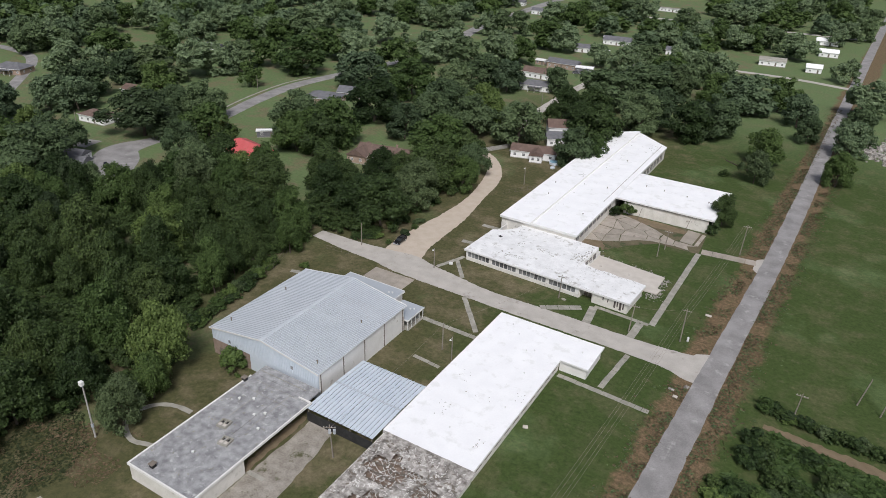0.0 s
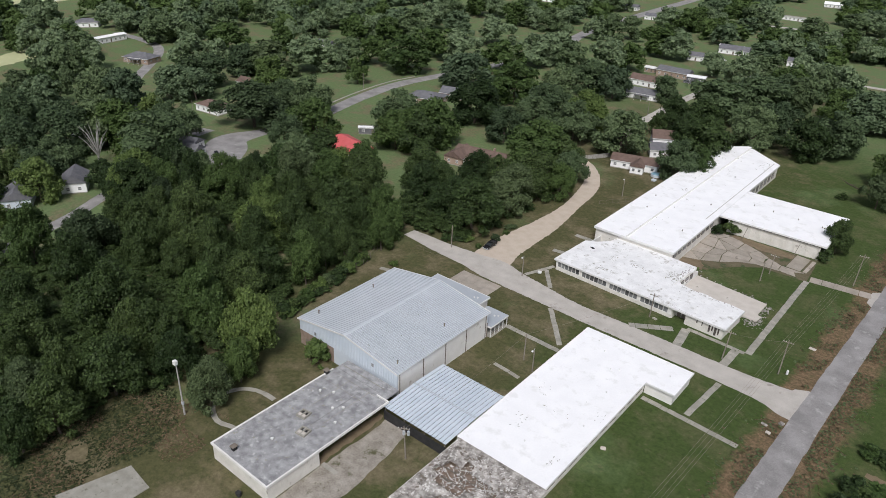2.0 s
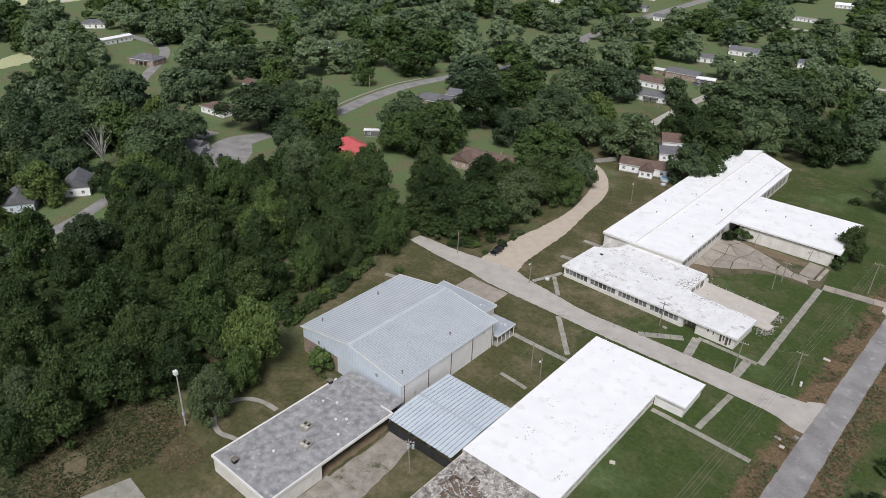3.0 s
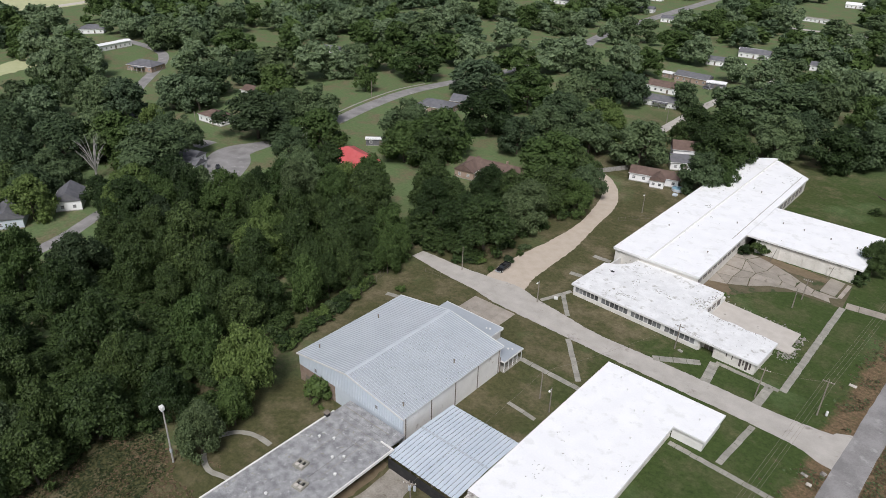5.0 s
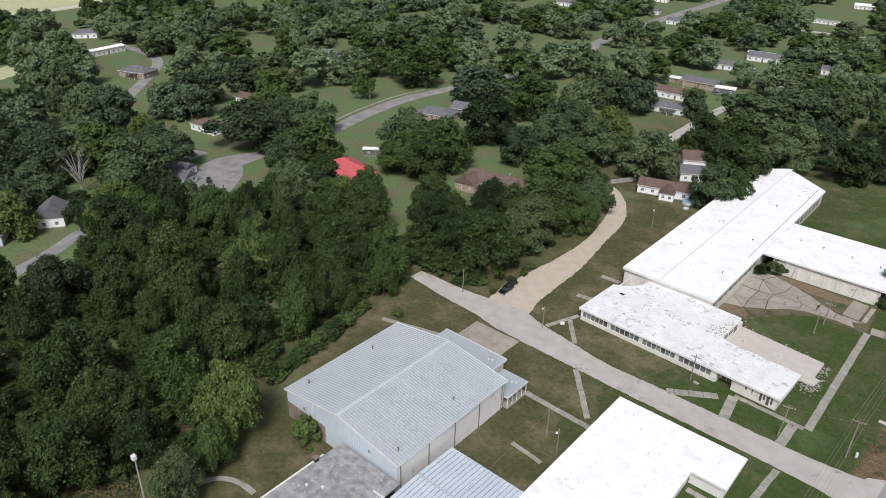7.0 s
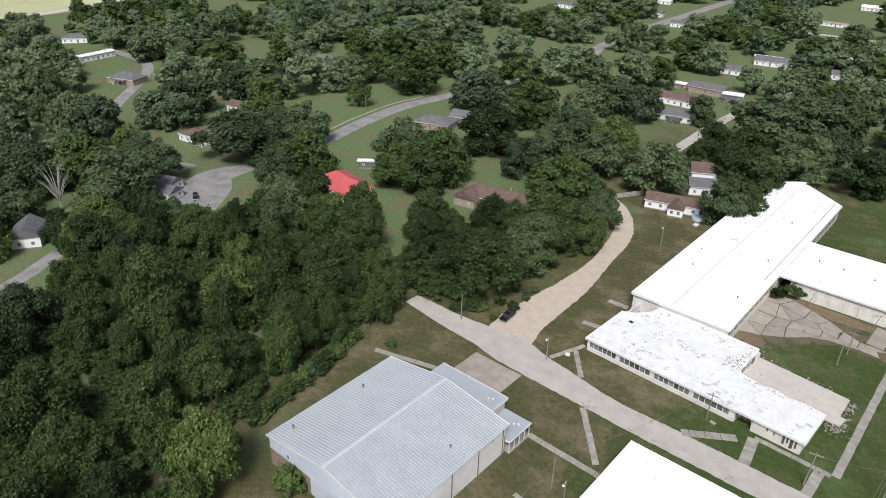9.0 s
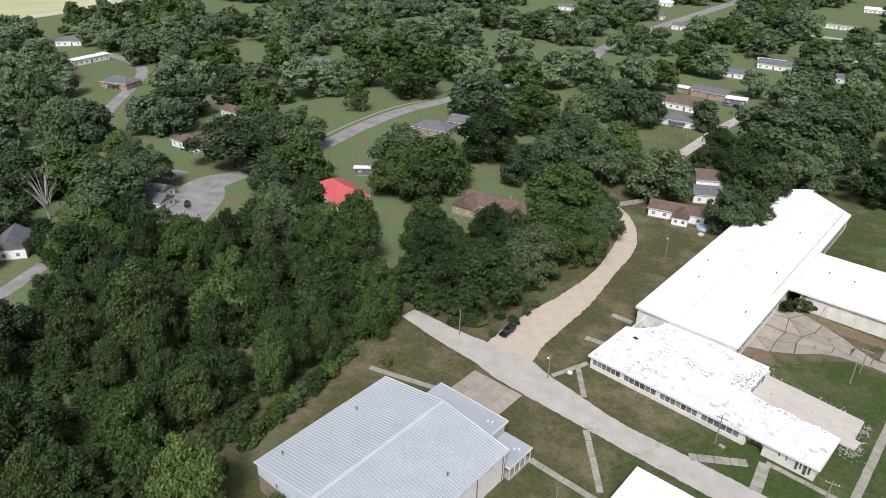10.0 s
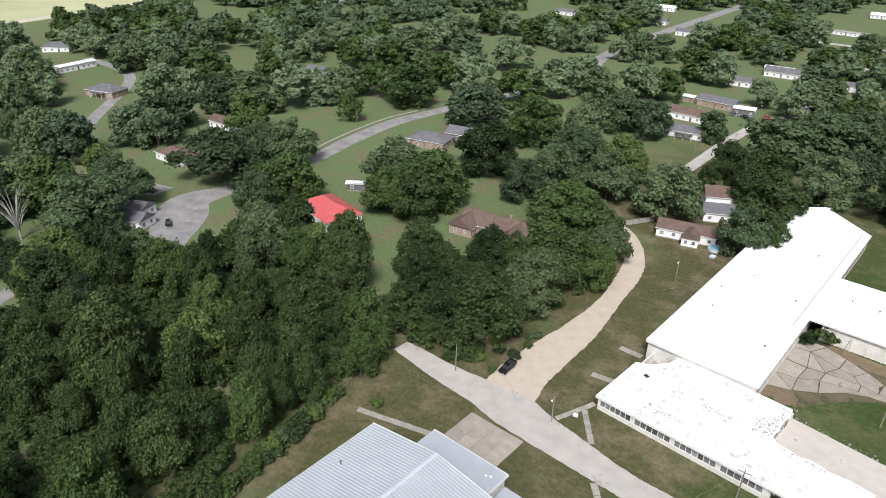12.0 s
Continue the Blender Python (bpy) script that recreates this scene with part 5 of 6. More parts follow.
for i in range(6):
    for j in range(4):
        a = [court_corner(i, j), court_corner(i + 1, j), court_corner(i + 1, j + 1), court_corner(i, j + 1)]
        if i > 3 and j % 2:
            continue
        if i > 3:
            a[2], a[3] = court_corner(i + 1, j + 2), court_corner(i, j + 2)
        halves = (a,) if (i + j) % 3 else ((a[0], a[1], a[3]), (a[1], a[2], a[3]))
        for h_ in halves:
            m0 = (sum(p[0] for p in h_) / len(h_), sum(p[1] for p in h_) / len(h_))
            slab_piece(court, [(m0[0] + (p[0] - m0[0]) * 0.945, m0[1] + (p[1] - m0[1]) * 0.945) for p in h_], 0.08 + rr.uniform(-0.02, 0.03), "slab_dirty")
for pts in ([(-40.6, 214.6), (-36.6, 214.2), (-36.2, 224.0), (-40.2, 224.4)], [(-35.9, 214.2), (-34.8, 214.1), (-34.4, 223.4), (-35.5, 223.6)]):
    slab_piece(court, pts, 0.12, "slab_dirty")
walkway(-33.0, 211.2, -17.2, 213.0, 3.4, "wide concrete walk from the court to the road", 3.0, "slab_dirty")
setting("pavement", prism([(-17.5, 208.5), (-15.5, 206.0), (-15.2, 217.5), (-17.5, 215.5)], -0.1, 0.065), "gravel", "gravel apron where the walk meets the road", "pavement")
setting("pavement", ribbon(((-67.0, 195, 3.6), (-63.0, 198.5, 5.0), (-60.5, 194, 4.0)), 0.03, 0.5, step=0.8, seed=14), "earth", "bare brown earth by the broken wall", "earth")
setting("pavement", ribbon(((-60, 223.6, 3.2), (-50, 222.6, 4.6), (-40.5, 222.0, 3.4)), 0.03, 0.5, step=1.0, seed=15), "earth", "bare brown earth under the wing wall", "earth")

# ---- houses ----
def house(x, y, rot, w, d, h, roof, wall, label, hip=False, rise=None, porch=False, chimney=False, group="houses"):
    """A small house: long side w along its own x, front towards -y; gable or hip roof."""
    t = thing("house", pose(x, y, 0, 0, 0, rot), label, "house", group)
    a, b, h = w / 2, d / 2, h * 1.15
    part("foundation", box(-a, a, -b, b, -0.2, 0.3), "concrete", t)
    body = part("wall", box(-a + 0.05, a - 0.05, -b + 0.05, b - 0.05, 0.3, h), wall, t)
    rise = rise or d * 0.24
    o, rx = 0.35, (a - b * 0.95 if hip else a + 0.35)
    bm = bmesh.new()
    v = [bm.verts.new(p) for p in ((-a - o, -b - o, h - 0.1), (a + o, -b - o, h - 0.1), (a + o, b + o, h - 0.1), (-a - o, b + o, h - 0.1), (-rx, 0, h + rise), (rx, 0, h + rise))]
    for f in ((0, 1, 5, 4), (2, 3, 4, 5), (1, 2, 5), (3, 0, 4), (3, 2, 1, 0)):
        bm.faces.new([v[i] for i in f])
    rf = part("roof", bm, roof, t)
    part("fascia", box(-a - o, a + o, -b - o - 0.04, -b - o, h - 0.25, h - 0.02), "trim", t)
    if not hip:
        for s in (-1, 1):
            bm = bmesh.new()
            q = [bm.verts.new((s * (a + k), yy, zz)) for k in (0.0, 0.08) for yy, zz in ((-b, h - 0.1), (b, h - 0.1), (0, h + rise - 0.25))]
            bm.faces.new(q[:3]), bm.faces.new(q[:2:-1])
            for i in range(3):
                j = (i + 1) % 3
                bm.faces.new((q[j], q[i], q[i + 3], q[j + 3]))
            part("gable", bm, wall, t)
    if chimney:
        part("chimney", box(a * 0.3, a * 0.3 + 0.7, 0.4, 1.1, h + rise * 0.5, h + rise + 0.8), "tan_brick", rf)
    n = max(2, int(w // 3.2))
    for k in range(n):
        u = -a + (k + 0.5) * w / n
        if k == n // 2:
            door(t, u, -b + 0.02, 1.0, 2.05, "-y", "wood", 0.3)
        else:
            window(t, u, -b + 0.03, 1.05, 1.2, 1.2, "-y", "trim")
    for s, f in ((a - 0.03, "+x"), (-a + 0.03, "-x")):
        for u in (-b * 0.45, b * 0.45):
            window(t, s, u, 1.05, 1.1, 1.2, f, "trim")
    if porch:
        part("porch_roof", box(-w * 0.2, w * 0.25, -b - 2.6, -b - 0.5, h - 0.45, h - 0.25), roof, t)
        for u in (-w * 0.18, w * 0.03, w * 0.23):
            part("porch_post", box(u - 0.07, u + 0.07, -b - 2.5, -b - 2.36, 0, h - 0.45), "trim", t)
    return t


house(-286.5, 184.5, 6, 15, 9, 2.9, "shingle_brown", "white_siding", "white house with a brown hip roof on a lawn", True, 1.8)
house(-204.5, 190.2, -12, 20, 13, 2.9, "red_metal", "white_siding", "house under a bright red metal hip roof", True, 3.2)
house(-157, 219.5, 10, 23, 10.5, 2.8, "shingle_brown", "tan_brick", "long brown-roofed brick house among trees", False, 2.6, chimney=True)
house(-165.5, 214.5, 100, 11, 8, 2.8, "shingle_brown", "tan_brick", "brown-roofed gabled brick side wing of a house", False, 2.4)
house(-148.5, 215.5, 100, 9, 7.5, 2.8, "shingle_brown", "tan_brick", "brown-roofed gabled brick side wing of a house", False, 2.2)
house(-111.5, 258.5, 16, 18, 8.5, 2.8, "shingle_brown", "white_siding", "white clapboard house with a brown roof and gables", False, 1.7)
house(-108.5, 254.3, 106, 6, 5, 2.7, "shingle_brown", "white_siding", "small white front gable of a house", False, 1.7)
house(-113, 288.5, 30, 11, 9, 4.8, "shingle_brown", "white_siding", "two-storey white house behind trees", False, 2.6)
house(-109, 279.5, 30, 12, 8, 3.0, "shingle_grey", "white_siding", "white house with a dark grey roof", False, 2.2)
house(-394.5, 210, 20, 17, 11, 2.8, "shingle_grey", "tan_brick", "low brick house with a grey roof on an open lawn", True, 2.4, porch=True)
house(-456, 222, 100, 23, 6, 3.2, "white_siding", "white_siding", "long white mobile home in a clearing", False, 0.6)
house(-511, 236, 55, 15, 10, 2.9, "shingle_grey", "white_siding", "pale house with a grey roof by a sandy yard", True, 2.2)
house(-243.5, 144.5, 20, 9, 7, 2.8, "shingle_grey", "white_siding", "small white house with a grey roof at the turning circle", False, 2.0)
house(-251, 149, 20, 9, 7, 2.8, "shingle_grey", "white_siding", "small white outbuilding with a grey gable roof", False, 1.8)
house(-243.5, 100, -32, 11, 8, 3.2, "shingle_grey", "white_siding", "white cottage with a steep grey roof under trees", False, 2.9)
house(-244, 81.5, -30, 12, 9, 3.0, "shingle_grey", "blue_metal", "pale blue cottage with a dark roof under trees", False, 2.6)
house(-164, 382, 2, 20, 8.5, 3.0, "shingle_brown", "white_siding", "white house with a rusty brown roof", False, 2.4, chimney=True)
house(-155, 356, 10, 17, 8, 2.7, "shingle_grey", "white_siding", "grey-roofed cottage with a long front porch", False, 2.2, porch=True)
house(-163, 414, 0, 19, 9, 3.0, "shingle_grey", "tan_brick", "low tan house with a grey roof", False, 2.0)
house(-148.5, 411, 12, 10, 7, 2.8, "white_siding", "shingle_grey", "carport with a bright white roof", False, 0.5)
house(-178, 414, 0, 6, 5, 2.4, "trim", "tan_brick", "small shed with a pale roof", False, 0.8)
house(-160.5, 506, 8, 19, 9, 2.9, "shingle_grey", "white_siding", "white house with dark shingles", False, 2.4)
house(-165, 514, 8, 16, 6, 3.2, "white_siding", "white_siding", "mobile home with a bright white roof", False, 0.5)
house(-171, 467, 10, 11, 8, 2.8, "shingle_grey", "white_siding", "small white house with a grey roof", False, 2.0)
house(-169, 686, 0, 30, 6, 2.8, "concrete", "white_siding", "long grey mobile home far off", False, 0.5)
house(-229, 268, 15, 17, 12, 2.8, "shingle_grey", "tan_brick", "house with a pale grey roof on the curved street", True, 2.2)
house(-223, 283, 15, 14, 9, 2.8, "shingle_grey", "tan_brick", "dark-roofed house on the curved street", False, 2.4)
house(-214.5, 212.5, 40, 8, 3, 2.6, "white_siding", "shingle_grey", "white camper trailer parked on the grass", False, 0.2)
for x, y, w, rf in ((-294, 620, 14, "shingle_grey"), (-258, 588, 12, "shingle_grey"), (-452, 503, 16, "concrete"), (-545, 492, 20, "white_siding"), (-385, 380, 14, "shingle_grey"), (-354, 312, 12, "shingle_grey"), (-308, 221, 13, "shingle_brown"), (-118, 500, 12, "shingle_grey"), (-168, 800, 18, "white_siding"), (-58, 510, 16, "concrete"), (-33, 506, 9, "white_siding"), (-35, 612, 15, "white_siding"), (-30, 566, 12, "white_siding"), (-370, 600, 16, "shingle_grey"), (-320, 690, 16, "white_siding")):
    house(x, y, 8, w, 8, 2.9, rf, "white_siding", "small far white house among trees", False, 1.9, group="far houses")

pool = thing("paddling_pool", pose(-101.0, 255.4, 0), "round pale blue above-ground pool on the lawn", "pool")
bm = bmesh.new()
rings = [[bm.verts.new((math.cos(k) * r, math.sin(k) * r, z)) for k in np.arange(20) * math.pi / 10] for r, z in ((2.1, 0), (2.15, 0.95), (2.05, 1.0), (1.95, 0.95), (1.95, 0.1))]
for lo, hi in zip(rings, rings[1:]):
    for i in range(20):
        bm.faces.new((lo[i], lo[(i + 1) % 20], hi[(i + 1) % 20], hi[i]))
part("rim", bm, "blue_metal", pool)
part("water", rod((0, 0, 0.05), (0, 0, 0.86), 1.95, 1.95, sides=20), "pool_blue", pool, "bright blue pool water")

# ---- streets of the neighbourhood ----
setting("road_3", ribbon(((-205, 126, 7), (-224, 143, 11), (-238, 156, 17), (-248, 166, 15), (-247, 182, 7.5), (-245, 198, 7.5), (-250, 222, 7.5), (-257, 250, 8), (-261, 280, 8), (-258, 311, 7.5), (-248, 380, 7)), 0.05, 0.1, seed=20), "asphalt", "grey asphalt street ending in a turning circle", "road")
setting("road_4", ribbon(((-262, 164, 9), (-285, 160, 7), (-330, 165, 7), (-360, 186, 6), (-420, 235, 6), (-480, 240, 6)), 0.04, 0.1, seed=21), "asphalt", "grey asphalt side street", "road")
setting("road_5", ribbon(((-133, 290, 5), (-136, 304, 5), (-137, 330, 5), (-138, 367, 5), (-136, 400, 5.5), (-129, 432, 6), (-130, 511, 6), (-130, 570, 6)), 0.05, 0.1, seed=22), "gravel", "pale lane behind the school", "road")
setting("road_6", ribbon(((-236, 420, 8), (-256, 452, 9), (-266, 490, 9), (-271, 540, 9), (-276, 618, 10), (-281, 739, 10), (-288, 900, 10)), 0.05, 0.1, seed=23), "asphalt", "wide pale street between houses far off", "road")
setting("road_7", ribbon(((-590, 170, 9), (-612, 215, 9), (-628, 260, 9), (-640, 310, 9), (-656, 380, 9)), 0.06, 0.1, seed=24), "slab", "pale highway at the edge of town", "road")
setting("road_8", ribbon(((-86, 476, 5), (-42, 478, 5), (-10, 472, 5)), 0.05, 0.1, seed=25), "gravel", "pale lane joining the road", "road")
setting("road_9", ribbon(((-200, 637, 7), (-150, 643, 7), (-10, 655, 7)), 0.05, 0.1, seed=26), "gravel", "pale cross street far off", "road")
setting("road_10", ribbon(((-213, 62, 5), (-222, 88, 5), (-232, 110, 5), (-225, 140, 6)), 0.04, 0.1, seed=27), "asphalt", "narrow street under the trees", "road")
setting("backdrop", prism([(-720, 190), (-980, 210), (-980, 460), (-690, 430), (-640, 350), (-622, 268), (-618, 226)], -0.1, 0.03), "dry_field", "pale dry grass field at the edge of town", "field")
setting("ground_strip", ribbon(((-437, 144, 12), (-451, 166, 20), (-467, 190, 14)), 0.03, 1.0, seed=31), "dry_field", "pale sandy yard between far trees", "yard")
setting("kerb", ribbon(((-252, 200, 0.9), (-257, 222, 0.9), (-264, 250, 0.9), (-268, 280, 0.9), (-266, 300, 0.9)), 0.12, 0.03, seed=28), "concrete", "pale concrete kerb walk along the street", "path")

# ---- vehicles ----
def vehicle(x, y, rot, paint, label, pickup=False):
    """A car or pickup, front towards its own -y."""
    t = thing("pickup_truck" if pickup else "car", pose(x, y, 0, 0, 0, rot), label, "truck" if pickup else "car", "parked vehicles")
    ln, w = (5.4, 1.95) if pickup else (4.6, 1.8)
    f = ln / 2
    bm = bmesh.new()
    prof = ((-f, 0.45), (-f, 0.85), (-f + 0.25, 1.0), (-f + 1.5, 1.1), (f - 0.1, 1.12), (f, 1.0), (f, 0.45))
    l, r = [[bm.verts.new((s * w / 2, yy, zz)) for yy, zz in prof] for s in (-1, 1)]
    bm.faces.new(l), bm.faces.new(r[::-1])
    for i in range(len(prof)):
        j = (i + 1) % len(prof)
        bm.faces.new((l[j], l[i], r[i], r[j]))
    bmesh.ops.bevel(bm, geom=bm.edges[:], offset=0.06, segments=1, affect="EDGES")
    body = part("body", bm, paint, t)
    y0, y1 = (-f + 1.4, -f + 3.3) if pickup else (-f + 1.3, f - 0.4)
    k = w / 2 - 0.08
    p = ((-k, y0, 1.08), (k, y0, 1.08), (k, y1, 1.08), (-k, y1, 1.08), (-k + 0.22, y0 + 0.65, 1.68), (k - 0.22, y0 + 0.65, 1.68), (k - 0.22, y1 - 0.3, 1.68), (-k + 0.22, y1 - 0.3, 1.68))
    for name, q in (("windscreen", (0, 1, 5, 4)), ("side_window", (1, 2, 6, 5)), ("rear_window", (2, 3, 7, 6)), ("side_window", (3, 0, 4, 7))):
        bm = bmesh.new()
        bm.faces.new([bm.verts.new(p[i]) for i in q])
        part(name, bm, "glass", t)
    part("cabin_roof", box(-k + 0.2, k - 0.2, y0 + 0.62, y1 - 0.28, 1.67, 1.73), paint, t)
    if pickup:
        part("bed_floor", box(-w / 2 + 0.12, w / 2 - 0.12, -f + 3.45, f - 0.15, 1.08, 1.135), "rubber", t)
        for s in (-1, 1):
            part("bed_side", box(s * (w / 2 - 0.05) - 0.05, s * (w / 2 - 0.05) + 0.05, -f + 3.4, f - 0.05, 1.1, 1.38), paint, t)
        part("tailgate", box(-w / 2 + 0.1, w / 2 - 0.1, f - 0.1, f - 0.02, 1.1, 1.38), paint, t)
    for s in (-1, 1):
        for yy in (-f + 0.95, f - 1.05):
            wh = part("wheel", rod((s * (w / 2 - 0.22), yy, 0.36), (s * (w / 2 + 0.01), yy, 0.36), 0.36, 0.36, sides=14), "rubber", t)
            part("rim", rod((s * (w / 2), yy, 0.36), (s * (w / 2 + 0.03), yy, 0.36), 0.2, 0.2, sides=10), "trim", wh)
        part("headlight", box(s * 0.72 - 0.16, s * 0.72 + 0.16, -f - 0.02, -f + 0.04, 0.68, 0.82), "trim", t)
        part("tail_light", box(s * 0.78 - 0.1, s * 0.78 + 0.1, f - 0.03, f + 0.02, 0.75, 0.95), "red_metal", t)
    part("bumper", box(-w / 2 + 0.05, w / 2 - 0.05, -f - 0.1, -f, 0.42, 0.62), "metal", t)
    return t


vehicle(-112.6, 163.4, 4, "car_black", "black pickup truck parked on the dirt road", True)
vehicle(-236, 151, 60, "car_black", "dark car on the turning circle")
vehicle(-145, 403, 80, "car_black", "dark car by the white carport")
vehicle(-151, 404, 95, "shingle_grey", "grey car by the white carport")
vehicle(-137, 410, 70, "red_metal", "rusty red car on the grass")
vehicle(-266, 432, 40, "white_siding", "white car parked by the far street")
vehicle(-158, 478, 70, "white_siding", "white car beside a far house")
vehicle(-296, 125, 30, "white_siding", "white car parked under the trees")
vehicle(-208, 146, 20, "white_siding", "white car half hidden under the trees")
vehicle(-470, 262, 20, "car_black", "dark car on a far driveway")

# ---- poles, lamps and wires ----
def utility_pole(x, y, h, arm=True, lean=(0, 0), label="weathered wooden utility pole", transformer=False, lamp=False, turn=0):
    t = thing("utility_pole", pose(x, y, 0, 0, 0, turn), label, "pole", "poles")
    top = (lean[0], lean[1], h)
    part("post", rod((0, 0, -0.4), top, 0.16, 0.1), "pole_wood", t)
    if arm:
        ca = part("crossarm", box(-1.2, 1.2, -0.06, 0.06, h - 0.75, h - 0.6), "pole_wood", t)
        ca.location = (lean[0], lean[1], 0)
        for k in (-1.05, -0.45, 0.45, 1.05):
            part("insulator", rod((k, 0, h - 0.6), (k, 0, h - 0.4), 0.06, 0.04, sides=6), "trim", ca)
    if transformer:
        for s in (-0.45, 0.45):
            part("transformer", rod((s, 0.2, h - 1.9), (s, 0.2, h - 1.0), 0.27, 0.27, sides=10), "metal", t)
    if lamp:
        part("arm", rod((lean[0], lean[1], h - 0.3), (lean[0] + 0.2, lean[1] - 1.2, h), 0.04, 0.04, sides=6), "metal", t)
        part("lamp_head", rod((lean[0] + 0.2, lean[1] - 1.2, h + 0.1), (lean[0] + 0.2, lean[1] - 1.2, h - 0.2), 0.12, 0.26, sides=10), "trim", t, "pale lamp head")
    return t


flood = thing("floodlight_pole", pose(-114.0, 60.1, 0), "tall pale floodlight pole beside the wood", "lamp post")
part("post", rod((0, 0, -0.4), (-0.3, 0.1, 12.6), 0.2, 0.13), "pale_pole", flood)
part("collar", rod((-0.08, 0.02, 2.6), (-0.09, 0.03, 3.3), 0.3, 0.3), "metal", flood)
part("lamp_head", box(-0.75, 0.15, -0.4, 0.4, 12.5, 13.5, bevel=0.12), "trim", flood, "white lamp head")
part("bracket", box(-0.5, -0.1, -0.1, 0.1, 12.2, 12.5), "metal", flood)
utility_pole(-95.4, 155.4, 6.5, False, lamp=True, label="thin lamp pole on the verge of the drive")
utility_pole(-59.0, 160.6, 7.2, True, (0.2, 0), turn=5)
utility_pole(-38.0, 155.4, 8.0, True, (0.5, 0.4), turn=10)
utility_pole(-71.9, 81.1, 7.8, True, (-0.5, 0.4), transformer=True, label="leaning wooden pole with two transformers", turn=30)
utility_pole(-68.9, 120.5, 6.5, False, lamp=True, label="lamp pole on the lawn by the gym")
utility_pole(-72.8, 122.8, 7.5, False, (0, 0.1), label="bare dark wooden pole on the lawn")
utility_pole(-22.6, 216.0, 10, True, (0.3, 0.4), turn=8)
utility_pole(-25.9, 158.5, 9.5, True, (0.1, 0.1), turn=4)
utility_pole(-43.6, 200, 6, False, (0, 0.3), label="thin pole beside the court")
utility_pole(-43.0, 206.2, 6.5, True, (0.2, 0.3), label="thin pole with a crossarm beside the court")
utility_pole(-101.4, 228, 7, False, lamp=True, label="lamp pole on the lawn by the dirt road")
utility_pole(-121, 155, 7.5, False, (0.1, 0), label="bare wooden pole at the edge of the grove")
utility_pole(1.9, 142.5, 7, True, (0.4, 0.4), label="old leaning pole at the field edge")
utility_pole(13.3, 155.9, 7, False, (1.2, 0.8), label="dark leaning post in the field")
utility_pole(17.9, 154.1, 8, True, (0.8, 0.6), label="dark leaning post with a crossarm")
for x, y in ((-262, 223), (-268, 262), (-274, 300), (-284, 172), (-140, 330), (-145, 366), (-331, 250)):
    utility_pole(x, y, 8, False, label="wooden pole along a neighbourhood street")


def wire(a, b, sag=0.8, r=0.022):
    """One thin sagging tube from a to b."""
    bm, last = bmesh.new(), None
    a, b = Vector(a), Vector(b)
    for i in range(13):
        p = a.lerp(b, i / 12) - Vector((0, 0, sag * 4 * (i / 12) * (1 - i / 12)))
        ring = [bm.verts.new(p + Vector((r * math.cos(k), 0, r * math.sin(k)))) for k in (0.5, 2.6, 4.7)]
        if last:
            for j in range(3):
                bm.faces.new((last[j], last[(j + 1) % 3], ring[(j + 1) % 3], ring[j]))
        last = ring
    return tagged(part("overhead_wire", bm, "pole_wood"), "thin overhead power wire strung between poles", "wire", "overhead wires")


for k in (-1.05, -0.45, 0.45, 1.05):
    wire((-22.3 + k, 216.4, 9.6), (-25.8 + k, 158.6, 9.1))
    wire((-25.8 + k, 158.6, 9.1), (-30.6 + k, 60.0, 9.6), 1.6)
wire((-59.0, 160.6, 6.6), (-37.6, 155.8, 7.4), 0.5), wire((-59.0, 160.6, 6.6), (-72.8, 122.9, 7.2), 0.6), wire((-72.8, 122.9, 7.2), (-72.3, 81.5, 7.3), 0.7), wire((-37.5, 155.8, 7.4), (-25.8, 158.6, 8.9), 0.4)

# ---- fences ----
def fence(x0, y0, x1, y1, h, label, board=False, step=2.5):
    t = thing("fence", pose(x0, y0, 0, 0, 0, math.degrees(math.atan2(y1 - y0, x1 - x0))), label, "fence", "fences")
    ln = math.hypot(x1 - x0, y1 - y0)
    for k in range(int(ln / step) + 1):
        part("post", rod((k * step, 0, -0.2), (k * step, 0, h), 0.045, 0.045, sides=6), "wood", t)
    for z in ((0.15, h - 0.05) if not board else (0.3, h - 0.3)):
        part("rail", box(0, ln, -0.02, 0.02, z, z + 0.04), "wood", t)
    if board:
        me = mesh_of("slat", box(0.01, 0.28, 0.03, 0.06, 0.05, h))
        me.materials.append(M["pale_pole"])
        for k in range(int(ln / 0.3)):
            part("slat", me, "concrete", t).location = (k * 0.3, 0, 0)
    return t


fence(-132.2, 129.0, -138.0, 143.6, 1.8, "rusty chain-link fence at the wood edge")
fence(-128.0, 147.2, -120.0, 148.3, 1.2, "low metal gate beside the drive")
fence(-133, 129, -128, 96, 1.6, "chain-link fence overgrown by the wood")
fence(-132, 248, -124, 262, 1.9, "pale board fence behind the grove", True)
fence(-104.0, 216, -92.6, 232, 1.4, "weathered wire fence on thin posts between lawns")

# ---- shrubs, weeds, brush ----
for x, y, r, h in ((-107.2, 89.9, 3.0, 6.0), (-61.5, 226.0, 3.0, 4.6), (-57.0, 228.6, 2.6, 4.8), (-64.5, 221.5, 2.0, 3.4), (-33.4, 226.8, 2.6, 4.2), (-125.5, 134.5, 1.4, 1.8), (-59.6, 193.0, 0.9, 1.2), (-41, 283, 2.0, 2.6)):
    shrub(x, y, r, h, 3 if x < -100 else None, group="shrubs by the school")
sr = random.Random(77)
